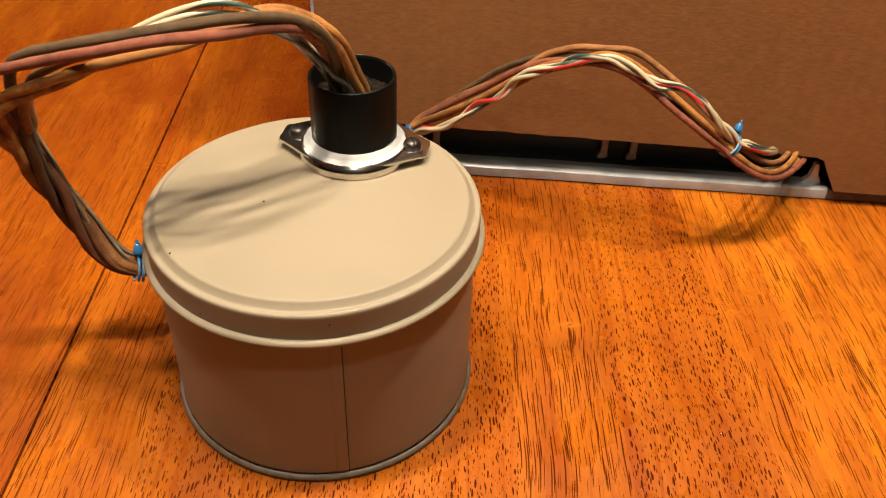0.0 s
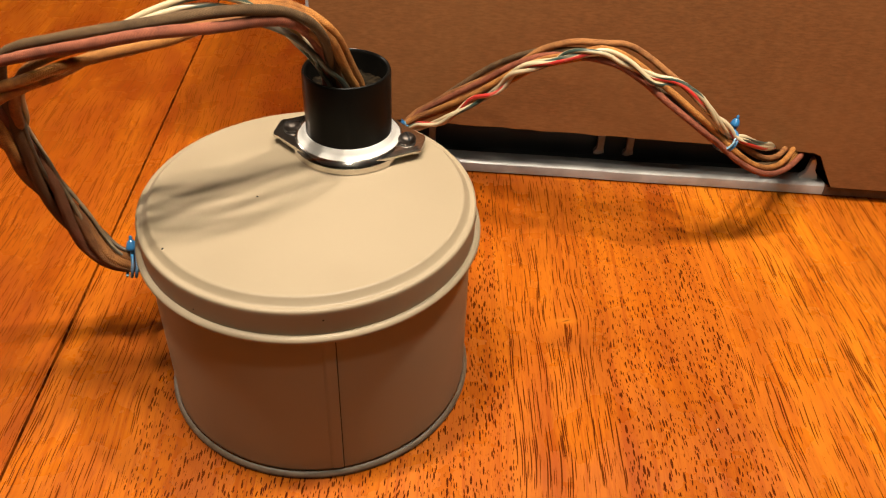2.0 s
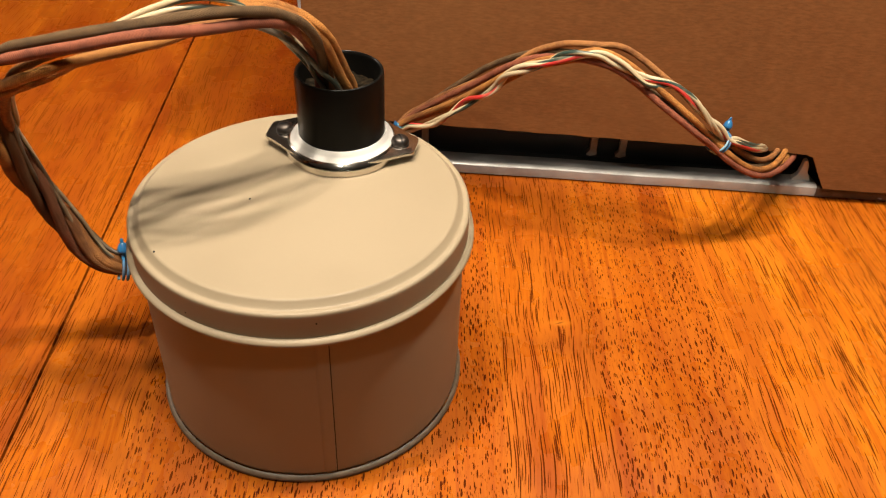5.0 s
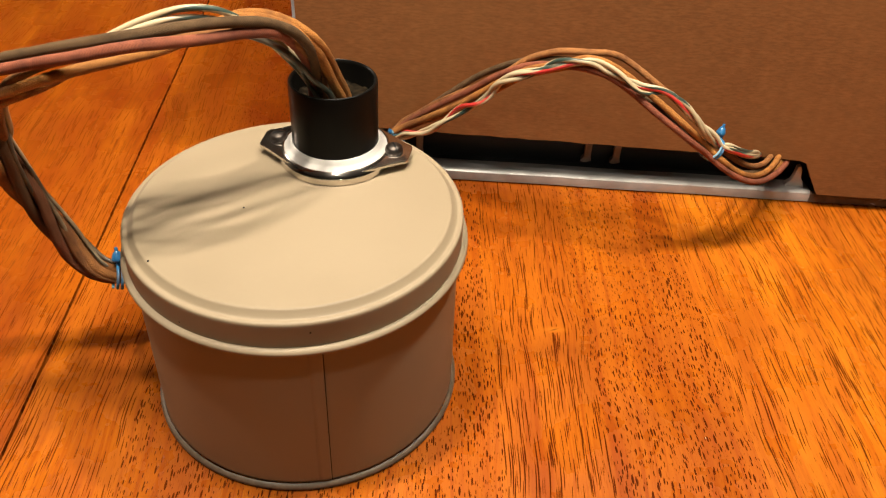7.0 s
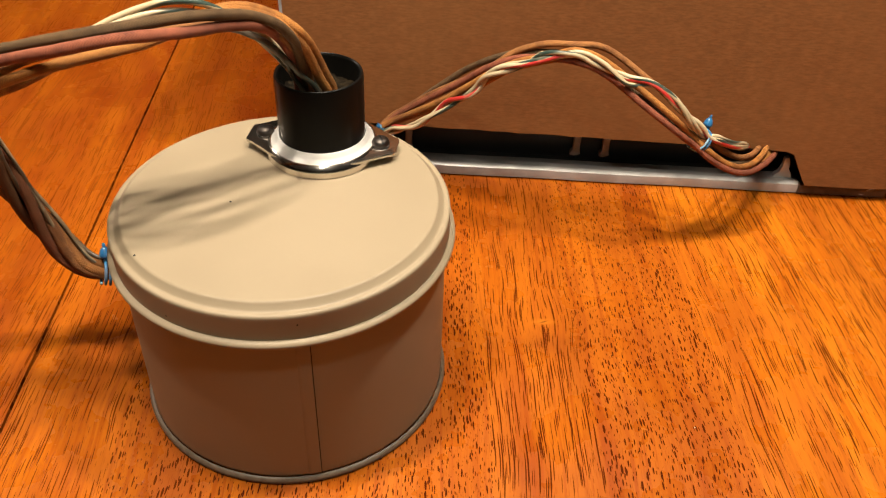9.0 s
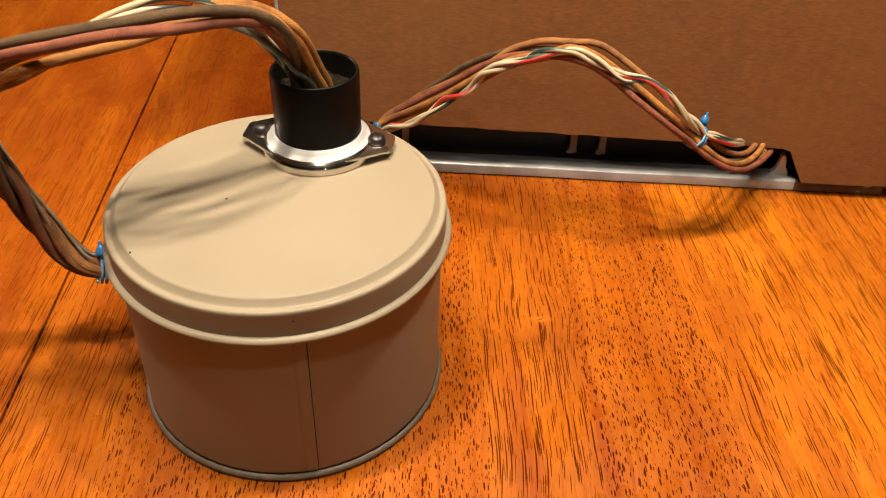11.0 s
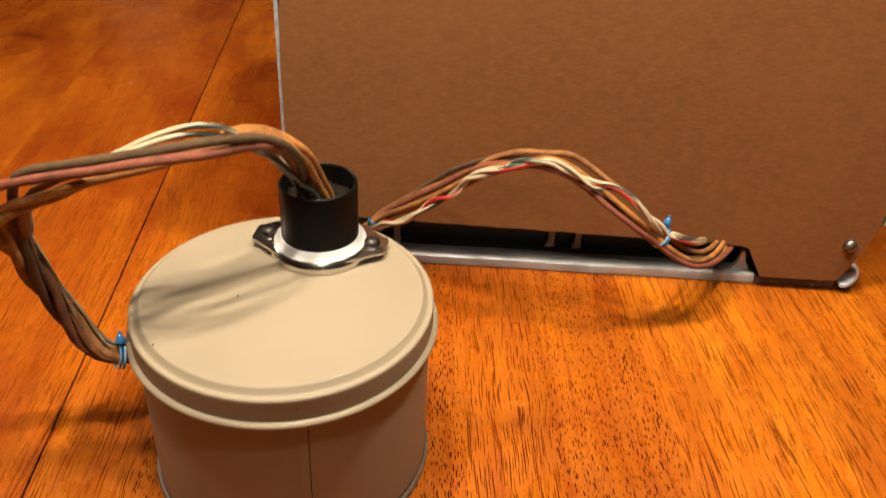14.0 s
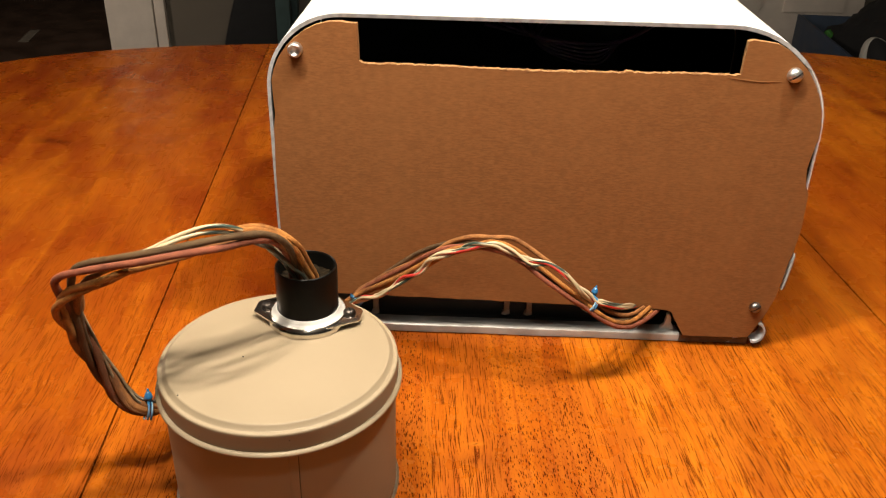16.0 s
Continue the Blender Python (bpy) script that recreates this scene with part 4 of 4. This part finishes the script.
TRUNK_FRAMES = frames(TRUNK)
TIE_L = min(range(len(TRUNK)), key=lambda k: (TRUNK[k] - Vector(DOWN[6])).length)


def down_trunk(phase, spread, turns, aside):
    """The way of one strand round the middle of the falling bundle, drawn tight at the tie and at the far end."""
    out = []
    for k in range(4, len(TRUNK) - 3, 5):
        t, a, b = TRUNK_FRAMES[k]
        turn = phase + 2 * math.pi * turns * k / len(TRUNK)
        tight = min(1.0, 0.66 + abs(k - TIE_L) * 0.0016 / 0.05, 0.62 + (len(TRUNK) - k) * 0.0016 / 0.03)
        out.append(tuple(TRUNK[k] + spread * tight * (math.cos(turn) * a + math.sin(turn) * b) + tight * Vector(aside)))
    return out


def cloth_wire(start, arch, material, radius, phase, label, spread=0.0028):
    path = spline(list(start) + down_trunk(phase, spread * (0.85 + 0.3 * math.sin(phase) ** 2), 2.7, (-0.0004, 0, -0.0004)) + list(arch), 0.0011)
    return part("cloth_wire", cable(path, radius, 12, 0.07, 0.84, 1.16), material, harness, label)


# the middle of the thin strands over the arch, which wind round one another
BRAID = spline([(0.0297, 0.1065, 0.0321), (0.0405, 0.1011, 0.0378), (0.0464, 0.0979, 0.0456), (0.0546, 0.0941, 0.0532), (0.0627, 0.0888, 0.0612), (0.0671, 0.0859, 0.0675), (0.0729, 0.0827, 0.0734), (0.0817, 0.0792, 0.0783), (0.0873, 0.0767, 0.0822), (0.0938, 0.0744, 0.0857), (0.0998, 0.0732, 0.0861), (0.1045, 0.0727, 0.0835), (0.1110, 0.0720, 0.0799), (0.1187, 0.0706, 0.0761), (0.1267, 0.0701, 0.0744), (0.1335, 0.0693, 0.0709), (0.1406, 0.0690, 0.0654), (0.1465, 0.0691, 0.0597), (0.1534, 0.0714, 0.0525)], 0.0011)
BRAID_FRAMES = frames(BRAID)


def plastic_wire(start, end, material, phase, label, aside=(0.0024, 0.0010, 0.0010), turns=4.0, spread=0.0014, radius=0.00092):
    braid = []
    for k in range(2, len(BRAID), 3):
        t, a, b = BRAID_FRAMES[k]
        s = k / len(BRAID)
        turn = phase + 2 * math.pi * (turns * s + 0.25 * math.sin(9 * s + phase))
        wide = spread * (0.75 + 0.45 * math.sin(5.0 * s + 2.0 * phase) ** 2)
        braid.append(tuple(BRAID[k] + wide * (math.cos(turn) * a + math.sin(turn) * b)))
    down = down_trunk(phase, 0.0019, 2.3, aside)
    path = spline(list(start) + (down if start else down[-9:]) + braid + list(end), 0.0011)
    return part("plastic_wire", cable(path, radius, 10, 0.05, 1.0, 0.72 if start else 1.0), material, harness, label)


THICK = 0.00148
cloth_wire([(0.0136, 0.0244, 0.0901), (0.0132, 0.0234, 0.0952), (0.0112, 0.0207, 0.1014), (0.0093, 0.0178, 0.1088), (0.0075, 0.0141, 0.1153), (0.0042, 0.0113, 0.1213), (-0.0005, 0.0099, 0.1250), (-0.0071, 0.0087, 0.1273), (-0.0134, 0.0055, 0.1279), (-0.0201, 0.0006, 0.1265), (-0.0290, -0.0067, 0.1251), (-0.0382, -0.0111, 0.1241), (-0.0450, -0.0130, 0.1231), (-0.0521, -0.0142, 0.1215), (-0.0593, -0.0155, 0.1196), (-0.0683, -0.0150, 0.1160), (-0.0770, -0.0120, 0.1116), (-0.0828, -0.0083, 0.1056), (-0.0857, -0.0027, 0.0981)],
           [(0.0303, 0.1100, 0.0348), (0.0380, 0.1071, 0.0401), (0.0450, 0.1025, 0.0461), (0.0539, 0.0974, 0.0537), (0.0623, 0.0923, 0.0622), (0.0702, 0.0865, 0.0709), (0.0780, 0.0832, 0.0766), (0.0857, 0.0792, 0.0806), (0.0923, 0.0762, 0.0839), (0.0981, 0.0753, 0.0857), (0.1034, 0.0751, 0.0848), (0.1090, 0.0750, 0.0822), (0.1146, 0.0738, 0.0789), (0.1208, 0.0717, 0.0748), (0.1290, 0.0684, 0.0693), (0.1373, 0.0664, 0.0630), (0.1473, 0.0702, 0.0533), (0.1546, 0.0690, 0.0473), (0.1628, 0.0703, 0.0412), (0.1701, 0.0733, 0.0372), (0.1778, 0.0795, 0.0344), (0.1851, 0.0885, 0.0320), (0.1918, 0.0994, 0.0283), (0.1986, 0.1125, 0.0236), (0.2016, 0.1225, 0.0201)],
           TAN, THICK, 4.6, "tan braided cloth wire")
cloth_wire([(0.0146, 0.0272, 0.0902), (0.0143, 0.0262, 0.0953), (0.0123, 0.0236, 0.1021), (0.0103, 0.0204, 0.1097), (0.0086, 0.0160, 0.1160), (0.0059, 0.0124, 0.1212), (0.0008, 0.0118, 0.1250), (-0.0059, 0.0108, 0.1275), (-0.0130, 0.0081, 0.1280), (-0.0201, 0.0039, 0.1258), (-0.0299, -0.0036, 0.1242), (-0.0396, -0.0070, 0.1228), (-0.0467, -0.0084, 0.1216), (-0.0527, -0.0093, 0.1196), (-0.0607, -0.0119, 0.1161), (-0.0692, -0.0129, 0.1130), (-0.0768, -0.0121, 0.1090), (-0.0835, -0.0097, 0.1038), (-0.0874, -0.0057, 0.0976), (-0.0883, -0.0005, 0.0896)],
           [(0.0313, 0.1124, 0.0326), (0.0452, 0.1051, 0.0430), (0.0564, 0.0988, 0.0527), (0.0667, 0.0913, 0.0632), (0.0766, 0.0863, 0.0721), (0.0864, 0.0818, 0.0775), (0.0949, 0.0776, 0.0810), (0.1044, 0.0760, 0.0796), (0.1146, 0.0746, 0.0738), (0.1258, 0.0703, 0.0663), (0.1373, 0.0671, 0.0587), (0.1484, 0.0715, 0.0502), (0.1564, 0.0704, 0.0444), (0.1651, 0.0717, 0.0382), (0.1731, 0.0758, 0.0340), (0.1820, 0.0845, 0.0300), (0.1914, 0.0968, 0.0259), (0.2002, 0.1125, 0.0207), (0.2032, 0.1225, 0.0172)],
           TAN, THICK, 5.9, "tan braided cloth wire")
cloth_wire([(0.0056, 0.0238, 0.0906), (0.0060, 0.0219, 0.0995), (0.0065, 0.0176, 0.1069), (0.0064, 0.0139, 0.1135), (0.0051, 0.0092, 0.1203), (0.0023, 0.0055, 0.1252), (-0.0022, 0.0020, 0.1287), (-0.0078, -0.0062, 0.1327), (-0.0160, -0.0141, 0.1354), (-0.0321, -0.0206, 0.1349), (-0.0469, -0.0211, 0.1322), (-0.0561, -0.0183, 0.1291), (-0.0680, -0.0129, 0.1242), (-0.0746, -0.0088, 0.1195), (-0.0784, -0.0053, 0.1126), (-0.0809, -0.0022, 0.1052), (-0.0831, 0.0012, 0.0966)],
           [(0.0290, 0.1157, 0.0328), (0.0392, 0.1133, 0.0412), (0.0496, 0.1081, 0.0524), (0.0605, 0.1027, 0.0633), (0.0706, 0.0944, 0.0727), (0.0776, 0.0905, 0.0767), (0.0855, 0.0858, 0.0797), (0.0932, 0.0809, 0.0819), (0.0992, 0.0783, 0.0815), (0.1057, 0.0774, 0.0791), (0.1137, 0.0765, 0.0749), (0.1227, 0.0738, 0.0695), (0.1329, 0.0701, 0.0627), (0.1416, 0.0691, 0.0563), (0.1516, 0.0712, 0.0484), (0.1602, 0.0721, 0.0418), (0.1685, 0.0765, 0.0364), (0.1765, 0.0839, 0.0324), (0.1853, 0.0963, 0.0272), (0.1937, 0.1125, 0.0211), (0.1967, 0.1225, 0.0176)],
           GREY_CLOTH, THICK, 3.2, "grey-brown braided cloth wire")
cloth_wire([(0.0043, 0.0237, 0.0905), (0.0047, 0.0213, 0.0986), (0.0047, 0.0180, 0.1073), (0.0033, 0.0145, 0.1141), (0.0014, 0.0101, 0.1198), (-0.0015, 0.0032, 0.1254), (-0.0078, -0.0061, 0.1297), (-0.0160, -0.0155, 0.1321), (-0.0300, -0.0249, 0.1344), (-0.0449, -0.0246, 0.1311), (-0.0554, -0.0208, 0.1275), (-0.0686, -0.0156, 0.1224), (-0.0780, -0.0130, 0.1189), (-0.0833, -0.0094, 0.1138), (-0.0844, -0.0058, 0.1070), (-0.0847, -0.0013, 0.0982)],
           [(0.0303, 0.1122, 0.0344), (0.0427, 0.1082, 0.0453), (0.0561, 0.1000, 0.0575), (0.0684, 0.0912, 0.0702), (0.0783, 0.0860, 0.0769), (0.0860, 0.0812, 0.0799), (0.0936, 0.0762, 0.0817), (0.1017, 0.0738, 0.0811), (0.1073, 0.0740, 0.0788), (0.1174, 0.0719, 0.0728), (0.1252, 0.0686, 0.0674), (0.1336, 0.0661, 0.0619), (0.1406, 0.0654, 0.0566), (0.1484, 0.0687, 0.0499), (0.1565, 0.0685, 0.0435), (0.1656, 0.0700, 0.0377), (0.1744, 0.0745, 0.0337), (0.1843, 0.0842, 0.0301), (0.1943, 0.0973, 0.0259), (0.2031, 0.1125, 0.0201), (0.2061, 0.1225, 0.0166)],
           PINK, THICK, 1.6, "faded red braided cloth wire")
cloth_wire([(0.0082, 0.0260, 0.0903), (0.0075, 0.0235, 0.0999), (0.0063, 0.0190, 0.1086), (0.0042, 0.0135, 0.1160), (0.0002, 0.0082, 0.1221), (-0.0084, -0.0001, 0.1275), (-0.0190, -0.0083, 0.1298), (-0.0330, -0.0153, 0.1302), (-0.0469, -0.0170, 0.1277), (-0.0582, -0.0139, 0.1232), (-0.0693, -0.0093, 0.1158), (-0.0760, -0.0041, 0.1078), (-0.0798, -0.0011, 0.1002), (-0.0824, 0.0028, 0.0923)],
           [(0.0295, 0.1141, 0.0343), (0.0356, 0.1126, 0.0393), (0.0450, 0.1080, 0.0481), (0.0562, 0.1014, 0.0575), (0.0649, 0.0945, 0.0654), (0.0714, 0.0902, 0.0724), (0.0783, 0.0885, 0.0784), (0.0851, 0.0855, 0.0824), (0.0908, 0.0824, 0.0849), (0.0967, 0.0798, 0.0859), (0.1018, 0.0791, 0.0861), (0.1067, 0.0804, 0.0854), (0.1119, 0.0808, 0.0836), (0.1179, 0.0794, 0.0803), (0.1246, 0.0768, 0.0760), (0.1318, 0.0744, 0.0713), (0.1394, 0.0726, 0.0649), (0.1500, 0.0751, 0.0547), (0.1574, 0.0735, 0.0482), (0.1665, 0.0776, 0.0408), (0.1740, 0.0822, 0.0361), (0.1808, 0.0891, 0.0326), (0.1881, 0.0996, 0.0284), (0.1951, 0.1125, 0.0235), (0.1981, 0.1225, 0.0200)],
           RUST, THICK, 0.3, "rust-brown braided cloth wire")
plastic_wire([(0.0049, 0.0301, 0.0905), (0.0032, 0.0269, 0.0976), (0.0006, 0.0219, 0.1057), (-0.0023, 0.0163, 0.1129), (-0.0057, 0.0107, 0.1203), (-0.0104, 0.0071, 0.1268), (-0.0165, 0.0025, 0.1320), (-0.0234, -0.0001, 0.1334), (-0.0310, -0.0012, 0.1318), (-0.0376, -0.0028, 0.1296), (-0.0463, -0.0045, 0.1257), (-0.0572, -0.0078, 0.1229), (-0.0665, -0.0080, 0.1176), (-0.0727, -0.0042, 0.1110), (-0.0779, 0.0006, 0.1024), (-0.0810, 0.0051, 0.0919)],
             [(0.1568, 0.0710, 0.0515), (0.1635, 0.0750, 0.0471), (0.1702, 0.0804, 0.0426), (0.1796, 0.0943, 0.0340), (0.1898, 0.1125, 0.0236), (0.1928, 0.1225, 0.0201)], IVORY, 0.0, "ivory plastic wire with a dark green line")
plastic_wire([(0.0062, 0.0301, 0.0906), (0.0042, 0.0268, 0.0992), (0.0026, 0.0206, 0.1073), (0.0003, 0.0155, 0.1136), (-0.0035, 0.0114, 0.1196), (-0.0101, 0.0068, 0.1248), (-0.0182, 0.0019, 0.1297), (-0.0260, -0.0009, 0.1308), (-0.0335, -0.0029, 0.1296), (-0.0408, -0.0047, 0.1272), (-0.0484, -0.0057, 0.1241), (-0.0575, -0.0083, 0.1222), (-0.0683, -0.0065, 0.1162), (-0.0753, -0.0022, 0.1085), (-0.0804, 0.0022, 0.0996), (-0.0816, 0.0053, 0.0891)],
             [(0.1568, 0.0717, 0.0524), (0.1635, 0.0757, 0.0480), (0.1700, 0.0811, 0.0435), (0.1794, 0.0947, 0.0352), (0.1894, 0.1125, 0.0236), (0.1924, 0.1225, 0.0201)], GREEN_W, 2.1, "ivory plastic wire with a green stripe")
plastic_wire([],
             [(0.1568, 0.0706, 0.0510), (0.1635, 0.0746, 0.0466), (0.1702, 0.0801, 0.0420), (0.1797, 0.0941, 0.0334), (0.1900, 0.1125, 0.0231), (0.1930, 0.1225, 0.0196)], RED_W, 4.2, "ivory plastic wire with a broad red stripe", (0, 0, 0))
DARK_W = striped_material("grey_plastic", (0.075, 0.062, 0.045), (0.020, 0.026, 0.020), 0.5)
for e, q in (((0.0118, 0.0205), 5.0), ((0.0070, 0.0225), 3.6)):
    path = spline([(e[0], e[1], 0.0905), (e[0] - 0.0020, e[1] - 0.0030, 0.0990), (0.6 * e[0] - 0.0010, e[1] - 0.0055, 0.1040), (0.0022 + 0.1 * e[0], 0.0128, 0.1092), (-0.0020, 0.0100, 0.1165), (-0.0110, 0.0050, 0.1230), (-0.0240, -0.0020, 0.1258), (-0.0400, -0.0078, 0.1252), (-0.0552, -0.0108, 0.1230), (-0.0690, -0.0075, 0.1150), (-0.0765, -0.0030, 0.1060), (-0.0805, 0.0022, 0.0970)]
                  + down_trunk(q, 0.0020, 2.3, (0.0020, 0.0002, 0.0012)), 0.0011)
    part("plastic_wire", cable([p + Vector((0, 0.0001 * q, 0.00025 * q)) for p in path], 0.0008, 10, 0.05), DARK_W, harness, "thin dark grey plastic wire")


def twist_tie(at, along, radius, up, lean, cap=1.0):
    """A blue cord drawn round the bundle, with a cone cap on its twisted tail."""
    p, t = Vector(at), Vector(along).normalized()
    a = t.cross(Vector((0.2, -0.9, 0.4))).normalized()
    b = t.cross(a)
    ring = []
    for j in range(49):
        w = 2 * math.pi * 2 * j / 48
        ring.append(p + t * (0.0028 * (j / 48 - 0.5)) + radius * (math.cos(w) * a + math.sin(w) * b))
    band = part("tie", cable(ring, 0.00052, 8), BLUE_CORD, harness, "blue cord tie with a cone cap")
    up, lean = Vector(up).normalized(), Vector(lean)
    foot = p + (radius + 0.0004) * (up - t * up.dot(t)).normalized()
    stem = [foot + up * s * 0.0016 + Vector((0.0004 * math.cos(s * 9), 0, 0.0004 * math.sin(s * 9))) for s in [q / 10 for q in range(11)]]
    part("tail", cable(stem, 0.0008, 8), BLUE_CORD, band)
    cone = lathe([(0, 0.0), (0.0019, 0.0), (0.0023, 0.0004), (0.0024, 0.0010), (0.0022, 0.0018), (0.0016, 0.0034), (0.0010, 0.0041), (0.0007, 0.0044), (0.00065, 0.0056), (0.0004, 0.0060), (0, 0.0061)], 20)
    cone.transform(Matrix.Scale(cap, 4))
    q = (up + lean * 0.3).normalized().to_track_quat("Z", "Y").to_matrix().to_4x4()
    cone.transform(Matrix.Translation(stem[-1] - up * 0.0006) @ q)
    part("cap", cone, BLUE, band, "blue plastic cone cap")


twist_tie(DOWN[6], TRUNK_FRAMES[TIE_L][0], 0.0040, (-0.05, 0.30, 1), (0, 0, 0), 0.82)
twist_tie((0.0275, 0.1112, 0.0288), (0.6, 0.1, 0.6), 0.0032, (-0.15, -0.3, 0.9), (0, 0, 0), 0.45)
twist_tie((0.1512, 0.0725, 0.0505), (0.72, 0.25, -0.62), 0.0046, (0.12, 0.15, 0.95), (0.3, 0, 0), 0.75)
